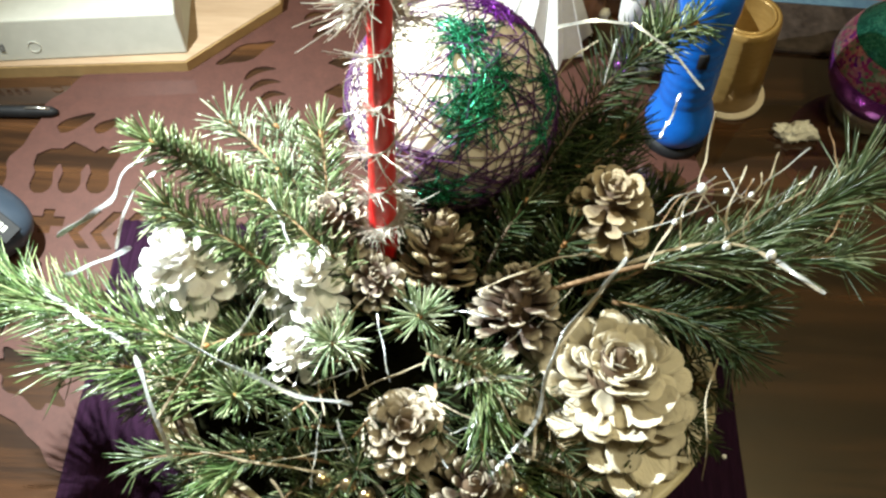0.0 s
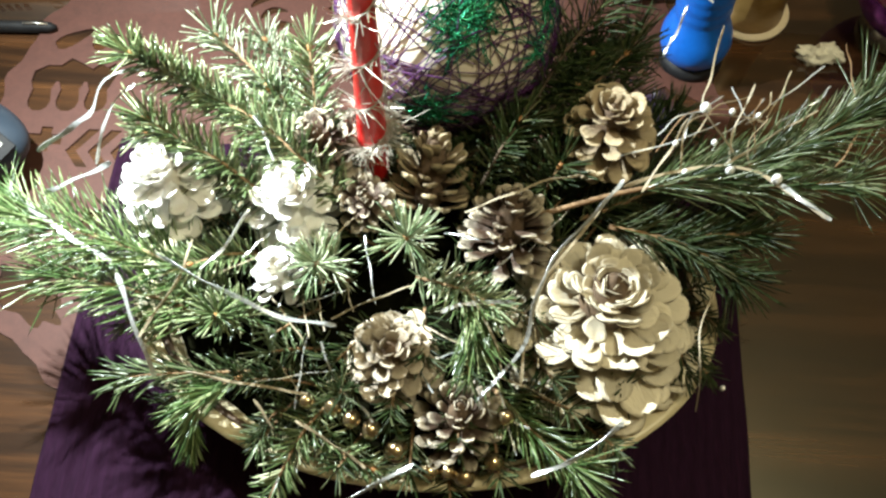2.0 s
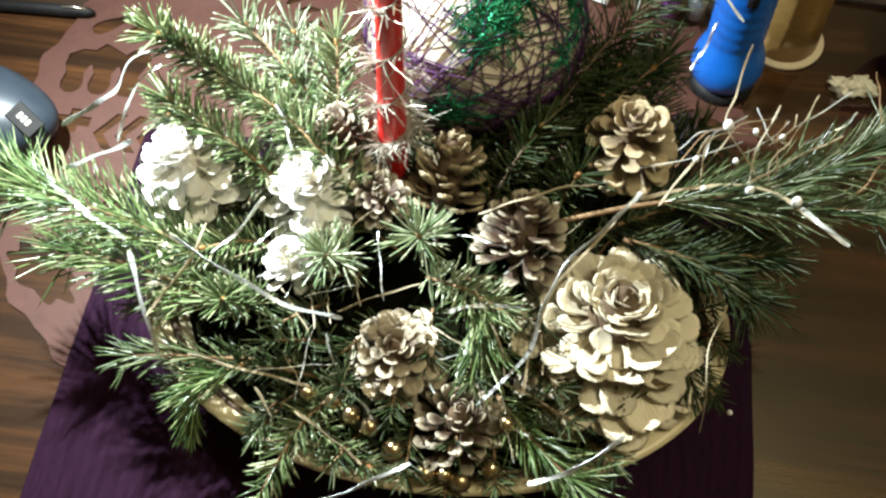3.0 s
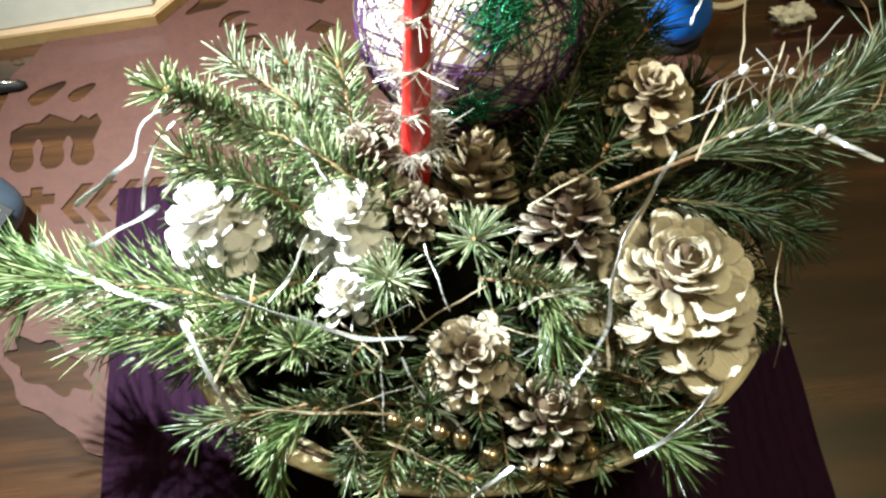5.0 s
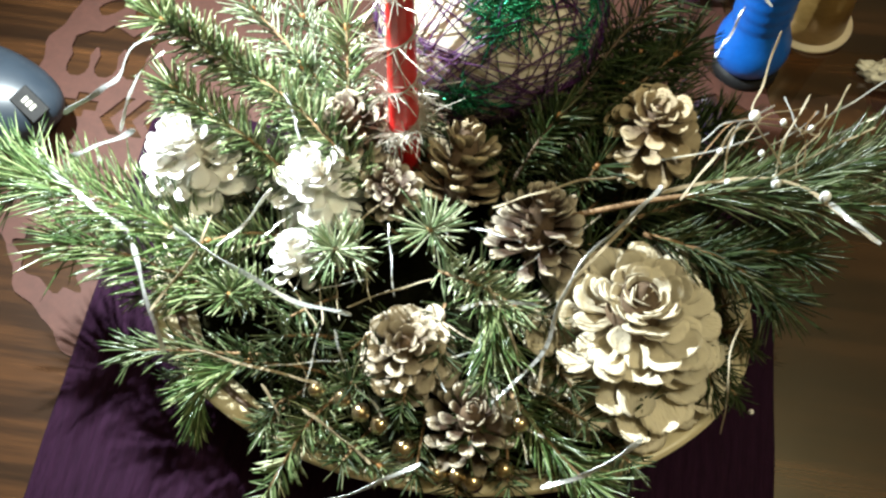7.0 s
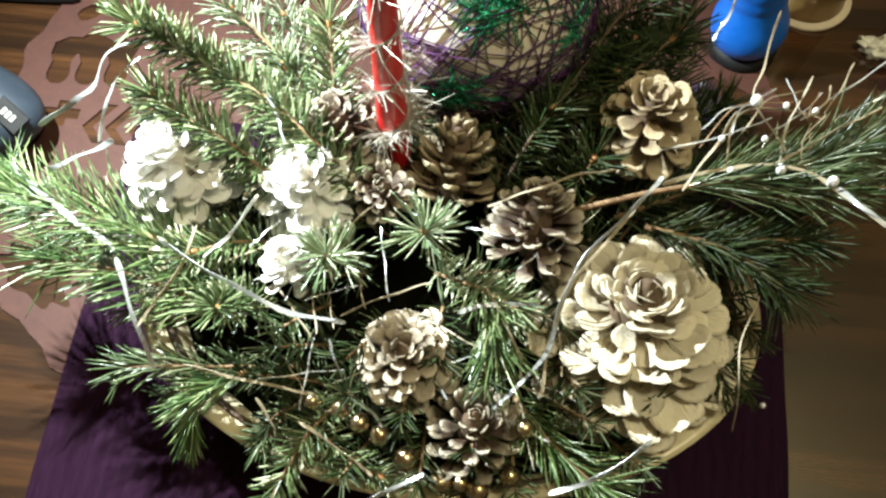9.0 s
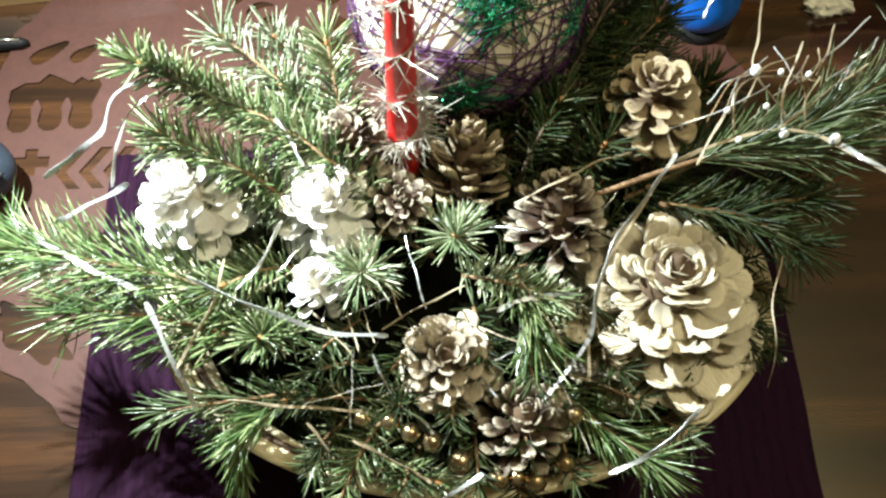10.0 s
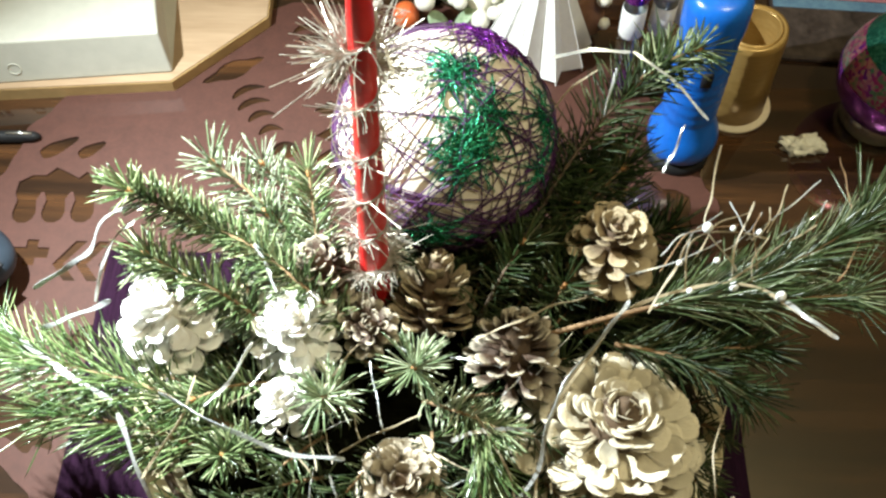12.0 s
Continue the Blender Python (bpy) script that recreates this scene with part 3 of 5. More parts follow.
def twig(kind, label, points, per_cm, length, width, angle, needles, bark=BARK, thick=0.0022, seed=1, up=0.0, tuft=0, droop=0.0, bare=0.0):
    """A twig with a stem along points, root first, and needles all round it; a tuft of them ends it."""
    rnd = random.Random(seed)
    line = glide(points, 8)
    root = line[0].copy()
    line = [p - root for p in line]
    ob = thing(kind, label, "twig", root, "green twigs in the bowl")
    n = len(line)
    part("stem", mesh_of("stem", *tube(line, [thick * (1 - 0.6 * i / (n - 1)) / 2 + 0.0003 for i in range(n)], 6), bark), ob)
    total = sum((b - a).length for a, b in zip(line, line[1:]))
    groups = []
    count = int(total * 50 * per_cm)
    for i in range(count):
        u = bare + (1 - bare) * (i + rnd.random()) / count
        x = u * (n - 1)
        k = min(int(x), n - 2)
        p = line[k].lerp(line[k + 1], x - k)
        d = (line[k + 1] - line[k]).normalized()
        s = d.cross(Vector((0, 0, 1))).normalized()
        # needles part to both sides of a lying twig and stand all round a rising one
        a = rnd.uniform(0, 6.2832) if abs(d.z) > 0.62 or rnd.random() < 0.3 else rnd.gauss(0.15, 0.5) + (math.pi if i % 2 else 0.0) * 1.0
        side = math.cos(a) * s + abs(math.sin(a)) * s.cross(d) * (1 if rnd.random() < 0.75 else -1)
        th = radians(angle + rnd.uniform(-15, 15)) * (1 - 0.25 * u)
        way = d * math.cos(th) + side * math.sin(th) + Vector((0, 0, up))
        groups.append(needle(p, way, length * rnd.uniform(0.72, 1.12) * (1 - 0.18 * u), width * rnd.uniform(0.85, 1.2), rnd.uniform(0.0, 0.26 + droop), rnd))
    d = (line[-1] - line[-2]).normalized()
    s = d.orthogonal().normalized()
    for i in range(tuft):
        a = rnd.uniform(0, 6.2832)
        th = radians(rnd.uniform(4, 78))
        side = math.cos(a) * s + math.sin(a) * d.cross(s)
        groups.append(needle(line[-1], d * math.cos(th) + side * math.sin(th), length * rnd.uniform(0.8, 1.1), width, rnd.uniform(0, 0.12), rnd))
    if kind == "spruce_twig" and tuft >= 12:
        m = Matrix.Translation(line[-1]) @ aim(d).to_matrix().to_4x4()
        part("bud", mesh_of("bud", *blob((0.0021, 0.0021, 0.0034), 10, 8, 0.15, 1, 500), BUD), ob, "brown resinous bud", m)
    part("needles", mesh_of("needles", *merge(groups), needles), ob, kind="stuff")
    return ob


def spruce(label, points, seed, needles=SPRUCE, per_cm=30, length=0.0165, tuft=22, angle=58, **more):
    return twig("spruce_twig", label, points, per_cm, length * 1.2, 0.00140, angle + 8, needles, seed=seed, tuft=tuft * 2 // 3, **more)


def pine(label, points, seed, needles=PINE, per_cm=20, length=0.050, angle=34, tuft=26, **more):
    return twig("pine_twig", label, points, per_cm * 1.35, length, 0.00122, angle, needles, seed=seed, tuft=tuft, thick=0.0034, **more)


# back left, lit by the desk light
spruce("fresh green spruce twig pointing out over the mat", [(0.000, 0.448, 0.165), (-0.030, 0.463, 0.192), (-0.058, 0.482, 0.202), (-0.094, 0.495, 0.212), (-0.112, 0.495, 0.230), (-0.128, 0.494, 0.250)], 1, per_cm=62, length=0.021, tuft=40)
spruce("frosted pale spruce twig with brown bark", [(-0.020, 0.490, 0.165), (-0.050, 0.515, 0.182), (-0.078, 0.537, 0.192), (-0.098, 0.550, 0.200)], 2, FROST, 30, 0.024)
spruce("frosted spruce side shoot", [(-0.015, 0.500, 0.160), (-0.045, 0.535, 0.178), (-0.066, 0.556, 0.190)], 3, FROST, 28, 0.022)
spruce("bright green spruce shoot behind the cones", [(-0.018, 0.470, 0.165), (-0.024, 0.505, 0.195), (-0.029, 0.535, 0.212)], 4, per_cm=38, length=0.022)
spruce("green spruce shoot under the white cone", [(-0.035, 0.445, 0.150), (-0.085, 0.455, 0.180), (-0.130, 0.470, 0.200)], 5, per_cm=34, length=0.018)
spruce("green spruce shoot between the white cones", [(-0.020, 0.455, 0.140), (-0.060, 0.455, 0.165), (-0.095, 0.450, 0.180)], 6, per_cm=36, length=0.017)
spruce("green spruce shoot filling the gap by the tinsel", [(-0.010, 0.465, 0.140), (-0.040, 0.495, 0.170), (-0.060, 0.520, 0.185)], 32, per_cm=52, length=0.021)
spruce("yellow-green spruce shoot over the mat", [(-0.040, 0.440, 0.150), (-0.074, 0.451, 0.195), (-0.102, 0.461, 0.206), (-0.124, 0.470, 0.216)], 33, per_cm=46, length=0.021)
spruce("deep green spruce shoot under the frosted twig", [(-0.030, 0.480, 0.130), (-0.075, 0.510, 0.150), (-0.115, 0.530, 0.160)], 34, per_cm=46, length=0.020)
spruce("shade-coloured spruce shoot low over the rim", [(-0.070, 0.430, 0.110), (-0.110, 0.462, 0.130), (-0.145, 0.480, 0.135)], 35, SHADE_GREEN, 46, 0.020)
# west side
pine("long-needled green pine twig reaching over the cloth", [(-0.070, 0.385, 0.130), (-0.117, 0.399, 0.160), (-0.165, 0.412, 0.162), (-0.210, 0.424, 0.157), (-0.232, 0.428, 0.156)], 7, per_cm=34, length=0.054, tuft=80, angle=46)
pine("dull pine side shoot above the purple cloth", [(-0.090, 0.372, 0.130), (-0.135, 0.380, 0.150), (-0.185, 0.388, 0.150)], 8, per_cm=30, length=0.044, angle=48)
spruce("green spruce tuft facing up", [(-0.060, 0.375, 0.125), (-0.066, 0.362, 0.160), (-0.068, 0.354, 0.180)], 9, per_cm=46, length=0.022, tuft=40)
spruce("spruce tuft with blue-green needles beside the white cone", [(-0.005, 0.410, 0.140), (-0.008, 0.398, 0.170), (-0.010, 0.389, 0.188)], 11, SPRUCE_BLUE, 34, 0.024, 44)
spruce("pale star-shaped spruce tuft between the cones", [(0.042, 0.425, 0.145), (0.044, 0.415, 0.175), (0.045, 0.407, 0.194)], 12, SPRUCE_BLUE, 26, 0.026, 44)
spruce("spruce twig lying between the cones", [(0.050, 0.405, 0.140), (0.078, 0.388, 0.164), (0.100, 0.378, 0.166)], 13, SPRUCE_BLUE, 42, 0.018, 30)
spruce("thin spruce twig spreading over the rim", [(-0.030, 0.345, 0.110), (-0.080, 0.334, 0.128), (-0.112, 0.330, 0.132), (-0.134, 0.327, 0.130)], 14, MID_GREEN, per_cm=13, length=0.026, tuft=8, angle=26)
pine("green pine shoot hanging over the rim", [(-0.060, 0.340, 0.112), (-0.084, 0.316, 0.126), (-0.090, 0.296, 0.108)], 15, per_cm=52, length=0.036, angle=13, tuft=0, droop=0.06)
# front
spruce("dark spruce twig hanging over the rim", [(0.002, 0.330, 0.105), (-0.013, 0.306, 0.120), (-0.026, 0.281, 0.113), (-0.040, 0.252, 0.096)], 16, per_cm=34, length=0.018, needles=SPRUCE)
spruce("short spruce twig beside the gold beads", [(-0.025, 0.318, 0.108), (0.005, 0.293, 0.113), (0.030, 0.283, 0.104)], 17, SPRUCE, 32, 0.016)
spruce("shaded spruce twig inside the bowl", [(0.010, 0.335, 0.098), (-0.030, 0.335, 0.118), (-0.062, 0.332, 0.125)], 18, SHADE_GREEN, 34, 0.017)
pine("drooping bunch of green pine needles between the cones", [(0.082, 0.400, 0.150), (0.088, 0.378, 0.160), (0.091, 0.362, 0.152)], 19, per_cm=40, length=0.045, angle=24, droop=0.15)
pine("pine twig spreading over the rim", [(0.105, 0.342, 0.104), (0.130, 0.312, 0.116), (0.156, 0.292, 0.112)], 20, per_cm=30, length=0.042, angle=36, tuft=40)
pine("shade-coloured pine needles beside the large cone", [(0.190, 0.400, 0.110), (0.220, 0.382, 0.128), (0.230, 0.360, 0.118)], 22, SHADE_GREEN, 26, 0.022, angle=52)
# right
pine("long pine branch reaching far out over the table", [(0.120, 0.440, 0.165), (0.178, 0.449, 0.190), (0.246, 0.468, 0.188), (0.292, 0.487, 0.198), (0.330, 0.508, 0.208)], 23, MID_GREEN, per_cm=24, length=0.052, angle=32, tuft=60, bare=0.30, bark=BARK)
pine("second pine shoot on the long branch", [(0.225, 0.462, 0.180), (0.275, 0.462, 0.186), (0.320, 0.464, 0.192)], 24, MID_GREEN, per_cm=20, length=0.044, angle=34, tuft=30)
pine("shade-coloured pine shoot hanging below the long branch", [(0.175, 0.440, 0.160), (0.220, 0.428, 0.165), (0.255, 0.410, 0.160)], 25, SHADE_GREEN, 30, 0.038, angle=40)
spruce("spruce twig rising beside the thread ball", [(0.110, 0.500, 0.170), (0.140, 0.545, 0.205), (0.175, 0.585, 0.228), (0.205, 0.608, 0.240)], 27, per_cm=30, length=0.034, needles=SHADE_GREEN, tuft=12, bark=BARK_DARK)
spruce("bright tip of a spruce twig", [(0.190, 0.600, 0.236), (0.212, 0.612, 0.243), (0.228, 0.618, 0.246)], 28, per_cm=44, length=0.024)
spruce("shaded spruce shoot below the thread ball", [(0.085, 0.455, 0.160), (0.100, 0.475, 0.190), (0.112, 0.490, 0.205)], 29, SHADE_GREEN, 34, 0.022, bark=BARK_DARK)
spruce("shade-coloured spruce shoot under the thread ball", [(0.060, 0.480, 0.150), (0.115, 0.505, 0.175), (0.145, 0.500, 0.185)], 30, SHADE_GREEN, 36, 0.022, bark=BARK_DARK)
spruce("shade-coloured spruce shoot behind the tan cone", [(0.120, 0.470, 0.150), (0.150, 0.520, 0.180), (0.160, 0.555, 0.195)], 31, SHADE_GREEN, 34, 0.024, bark=BARK_DARK)


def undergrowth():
    """Short shoots covering the filling between larger twigs, shade put into their colour."""
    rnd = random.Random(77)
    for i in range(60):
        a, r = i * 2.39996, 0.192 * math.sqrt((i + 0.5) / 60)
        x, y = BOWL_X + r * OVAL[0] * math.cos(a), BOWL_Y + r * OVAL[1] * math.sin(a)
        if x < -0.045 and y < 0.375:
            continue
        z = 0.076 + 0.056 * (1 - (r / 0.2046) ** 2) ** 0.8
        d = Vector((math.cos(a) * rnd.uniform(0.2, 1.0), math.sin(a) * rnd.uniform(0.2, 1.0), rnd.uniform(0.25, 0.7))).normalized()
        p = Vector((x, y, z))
        # lighter green on the lamp side, darker beyond: fall of light put into colour
        spruce("short shaded spruce shoot filling the bowl", [p, p + d * 0.020, p + d * 0.042 + Vector((0, 0, -0.004))], 100 + i, MID_GREEN if x < 0.0 else SHADE_GREEN, 24, 0.018, 12)


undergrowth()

pine("shade-coloured pine shoot low at the rim", [(0.170, 0.450, 0.100), (0.220, 0.462, 0.125), (0.262, 0.462, 0.130)], 36, SHADE_GREEN, 34, 0.036, angle=46)
pine("shade-coloured pine shoot between branch and large cone", [(0.180, 0.430, 0.120), (0.225, 0.440, 0.150), (0.268, 0.440, 0.160)], 37, SHADE_GREEN, 30, 0.036, angle=44)
spruce("shade-coloured spruce shoot low behind the tan cone", [(0.140, 0.500, 0.110), (0.190, 0.525, 0.140), (0.225, 0.535, 0.150)], 38, SHADE_GREEN, 48, 0.028)
pine("shade-coloured pine shoot low beside the cloth edge", [(0.150, 0.480, 0.100), (0.200, 0.495, 0.125), (0.240, 0.510, 0.125)], 42, SHADE_GREEN, 44, 0.038, angle=50)
pine("half-shaded pine needles under the branch", [(0.160, 0.460, 0.130), (0.215, 0.475, 0.155), (0.255, 0.490, 0.160)], 43, MID_GREEN, 26, 0.034, angle=44)
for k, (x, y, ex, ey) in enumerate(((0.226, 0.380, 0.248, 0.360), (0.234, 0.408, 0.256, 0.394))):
    pine("short shade-coloured pine shoot between large cone and rim", [(x, y, 0.098), ((x + ex) / 2, (y + ey) / 2, 0.112), (ex, ey, 0.108)], 50 + k, SHADE_GREEN, 26, 0.015, 52, 14)
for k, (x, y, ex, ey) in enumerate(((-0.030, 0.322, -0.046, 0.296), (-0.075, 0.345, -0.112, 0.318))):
    spruce("shade-coloured spruce shoot hanging over the front rim", [(x, y, 0.100), ((x + ex) / 2, (y + ey) / 2, 0.120), (ex, ey, 0.104)], 60 + k, SHADE_GREEN, 28, 0.017, 16)
# filler shoots that hide the mat, their dark needles standing in for shade
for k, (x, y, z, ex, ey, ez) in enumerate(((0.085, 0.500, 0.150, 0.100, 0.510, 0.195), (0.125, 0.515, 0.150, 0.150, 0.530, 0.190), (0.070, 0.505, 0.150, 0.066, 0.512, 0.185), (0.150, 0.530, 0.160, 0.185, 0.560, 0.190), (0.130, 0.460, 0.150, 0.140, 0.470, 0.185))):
    spruce("filler spruce shoot round the thread ball, coloured for the shade there", [(x, y, z), ((x + ex) / 2, (y + ey) / 2, (z + ez) / 2 + 0.004), (ex, ey, ez)], 70 + k, SHADE_GREEN, 36, 0.027, 22)
# more filler behind the ball, shade again put into the needle colour
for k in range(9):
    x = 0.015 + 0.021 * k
    spruce("filler spruce shoot behind the thread ball, coloured for the shade there", [(x, 0.520, 0.100), (x + 0.006, 0.552, 0.135), (x + 0.014, 0.582 + 0.010 * (k % 3), 0.150)], 90 + k, SHADE_GREEN, 40, 0.030, 24)
spruce("green spruce shoot beside the tiny white cone", [(-0.040, 0.420, 0.130), (-0.072, 0.405, 0.160), (-0.095, 0.392, 0.168)], 40, SPRUCE, 46, 0.020)

# ---------------------------------------------------------------- thread ball and candle
BALL = Vector((0.060, 0.569, 0.206))
BALL_R = 0.0755
SEEN_RIGHT, SEEN_UP, SEEN_OUT = Vector((1, 0, 0)), Vector((0, 0.76, 0.65)), Vector((0, -0.65, 0.76))


def thread_ball():
    ball = thing("thread_ball", "white ball wound with purple and green glitter threads", "ornament", BALL)
    part("ball", mesh_of("ball", *blob((BALL_R - 0.0012,) * 3, 64, 40), FOAM), ball)
    rnd = random.Random(5)

    def arc(normal, offset, start, sweep, wobble, radius=BALL_R):
        q = normal.to_track_quat("Z", "Y")
        pts = []
        for k in range(33):
            a = start + sweep * k / 32
            v = q @ Vector((math.cos(a), math.sin(a), offset + wobble * math.sin(5 * a + offset * 40)))
            pts.append(v.normalized() * radius)
        return pts

    def wrap(name, material, count, thick, spread, label):
        made = []
        for i in range(count):
            normal = Vector((rnd.gauss(0, 1), rnd.gauss(0, 1), rnd.gauss(0, 1))).normalized()
            pts = arc(normal, rnd.uniform(-spread, spread), rnd.uniform(0, 6.28), rnd.uniform(2.5, 6.2), rnd.uniform(0, 0.03), BALL_R + rnd.uniform(0, 0.0022))
            made.append(tube(pts, thick, 3, False))
        part(name, mesh_of(name, *merge(made), material), ball, label, kind="stuff")

    knots = []
    for i in range(34):
        h, a = 1 - 2 * (i + 0.5) / 34, i * 2.39996
        knots.append((Vector((math.cos(a) * math.sqrt(1 - h * h), math.sin(a) * math.sqrt(1 - h * h), h)) + 0.16 * Vector((rnd.gauss(0, 1), rnd.gauss(0, 1), rnd.gauss(0, 1)))).normalized())

    def knotted(count, thick, loose):
        """Threads drawn from knot to knot, so that they cross in stars."""
        made = []
        for i in range(count):
            one, two = knots[i % 34], rnd.choice(knots)
            normal = one.cross(two)
            if normal.length < 0.2:
                continue
            normal = (normal.normalized() + loose * Vector((rnd.gauss(0, 1), rnd.gauss(0, 1), rnd.gauss(0, 1)))).normalized()
            made.append(tube(arc(normal, rnd.gauss(0, 0.03), rnd.uniform(0, 6.28), rnd.uniform(1.6, 3.6), 0.012, BALL_R + rnd.uniform(0, 0.0016)), thick, 3, False))
        return merge(made)

    part("purple_thread", mesh_of("purple_thread", *knotted(96, 0.00056, 0.015), THREAD_PURPLE), ball, "dark purple wound thread", kind="stuff")
    low = []
    for i in range(52):
        normal = ((SEEN_UP if i < 34 else SEEN_UP - SEEN_RIGHT) + 0.45 * Vector((rnd.gauss(0, 1), rnd.gauss(0, 1), rnd.gauss(0, 1)))).normalized()
        low.append(tube(arc(normal, -rnd.uniform(0.45, 1.4), rnd.uniform(0, 6.28), rnd.uniform(2.0, 4.0), 0.02, BALL_R + rnd.uniform(0, 0.0018)), 0.0005, 3, False))
    part("lower_thread", mesh_of("lower_thread", *merge(low), THREAD_PURPLE), ball, "thread wound thickly round the underside", kind="stuff")
    wrap("olive_thread", THREAD_OLIVE, 12, 0.00035, 0.8, "olive wound thread")
    wrap("green_thread", THREAD_GREEN, 5, 0.00045, 0.8, "green wound thread")
    places = [(0.20, 0.02, 0.27, 190), (0.05, 0.60, 0.20, 110), (0.36, 0.30, 0.15, 70), (-0.10, -0.76, 0.24, 110), (0.84, 0.24, 0.18, 60), (0.80, -0.20, 0.12, 30)]
    for k, (a, b, size, count) in enumerate(places):
        c = SEEN_RIGHT * a + SEEN_UP * b + SEEN_OUT * math.sqrt(max(0.04, 1 - a * a - b * b))
        made = []
        for i in range(count):
            p = (c + Vector((rnd.gauss(0, 1), rnd.gauss(0, 1), rnd.gauss(0, 1))) * size * 0.38).normalized()
            q = (p + Vector((rnd.gauss(0, 1), rnd.gauss(0, 1), rnd.gauss(0, 1))) * 0.16).normalized()
            m = (p + q).normalized() * (BALL_R + rnd.uniform(0.0005, 0.004))
            made.append(tube([p * BALL_R, m, q * BALL_R], 0.0005, 3, False))
        part("green_patch", mesh_of("green_patch", *merge(made), GREEN_GLITTER), ball, "tangle of green glitter thread", kind="stuff")
    made = []
    for i in range(70):
        c = SEEN_RIGHT * 0.35 + SEEN_UP * 0.82 + SEEN_OUT * 0.3
        p = (c + Vector((rnd.gauss(0, 1), rnd.gauss(0, 1), rnd.gauss(0, 1))) * 0.13).normalized()
        q = (p + Vector((rnd.gauss(0, 1), rnd.gauss(0, 1), rnd.gauss(0, 1))) * 0.22).normalized()
        made.append(tube([p * BALL_R, (p + q).normalized() * (BALL_R + 0.003), q * BALL_R], 0.0005, 3, False))
    part("violet_patch", mesh_of("violet_patch", *merge(made), PURPLE_GLITTER), ball, "tangle of violet glitter thread", kind="stuff")


thread_ball()

CANDLE = Vector((0.0150, 0.482, 0.150))


def candle():
    ob = thing("candle", "slim red candle wound with silver tinsel", "candle", CANDLE, turn=aim((0.028, 0.03, 1.0)).to_matrix())
    prof = [(0.0, -0.035), (0.0098, -0.035)]
    for k in range(30):
        prof.append((0.0100 - 0.0042 * k / 29 + 0.00025 * noise.noise((k * 0.7, 0, 3)), 0.005 + 0.28 * k / 29))
    prof += [(0.0050, 0.2885), (0.003, 0.2900), (0.0, 0.2895)]
    part("wax", mesh_of("wax", *lathe(prof, 28), RED_WAX), ob)
    part("wick", mesh_of("wick", *tube([(0, 0, 0.288), (0.0006, 0, 0.294), (0.0018, 0.0005, 0.299)], 0.0008, 6), WICK), ob)
    rnd = random.Random(9)
    line, made = [], []
    turns = 6.0
    for k in range(200):
        u = k / 199
        a = -1.2 + turns * 2 * math.pi * u
        g = 0.0110 - 0.0040 * u
        line.append(Vector((g * math.cos(a), g * math.sin(a), 0.018 + 0.245 * u)))
    part("garland_wire", mesh_of("garland_wire", *tube(line, 0.0007, 4), TINSEL), ob, "thin twisted tinsel wire")

    def hair(p, way, length, width):
        s = way.cross(Vector((rnd.gauss(0, 1), rnd.gauss(0, 1), rnd.gauss(0, 1)))).normalized() * width
        n = way.cross(s).normalized() * 0.00015
        bend = Vector((rnd.gauss(0, 1), rnd.gauss(0, 1), rnd.gauss(0, 1))) * 0.30 * length
        v = []
        for t in (0.0, 0.5, 1.0):
            c = p + way * (length * t) + bend * t * t
            v += [c - s - n, c + s - n, c + s + n, c - s + n]
        f = []
        for r in (0, 4):
            for k in range(4):
                j = (k + 1) % 4
                f.append((r + k, r + j, r + 4 + j, r + 4 + k))
        return v, f + [(0, 1, 2, 3), (8, 9, 10, 11)]

    for i in range(1300):
        zone = rnd.random()
        if zone < 0.40:
            u = min(1.0, max(0.0, rnd.gauss(0.86, 0.022)))
        elif zone < 0.66:
            u = abs(rnd.gauss(0.03, 0.10))
        else:
            u = rnd.random()
        k = min(198, int(min(u, 1.0) * 199))
        p = line[k]
        out = Vector((p.x, p.y, 0)).normalized()
        way = (out * rnd.uniform(0.15, 1.0) + Vector((-out.y, out.x, 0)) * rnd.uniform(-1.4, 1.4) + Vector((0, 0, rnd.uniform(-0.7, 0.7)))).normalized()
        dense = zone < 0.40
        made.append(hair(p, way, rnd.uniform(0.010, 0.027) if dense else rnd.uniform(0.006, 0.020), 0.00021))
    part("tinsel", mesh_of("tinsel", *merge(made), TINSEL, False), ob, "silver tinsel fringe", kind="stuff")


candle()

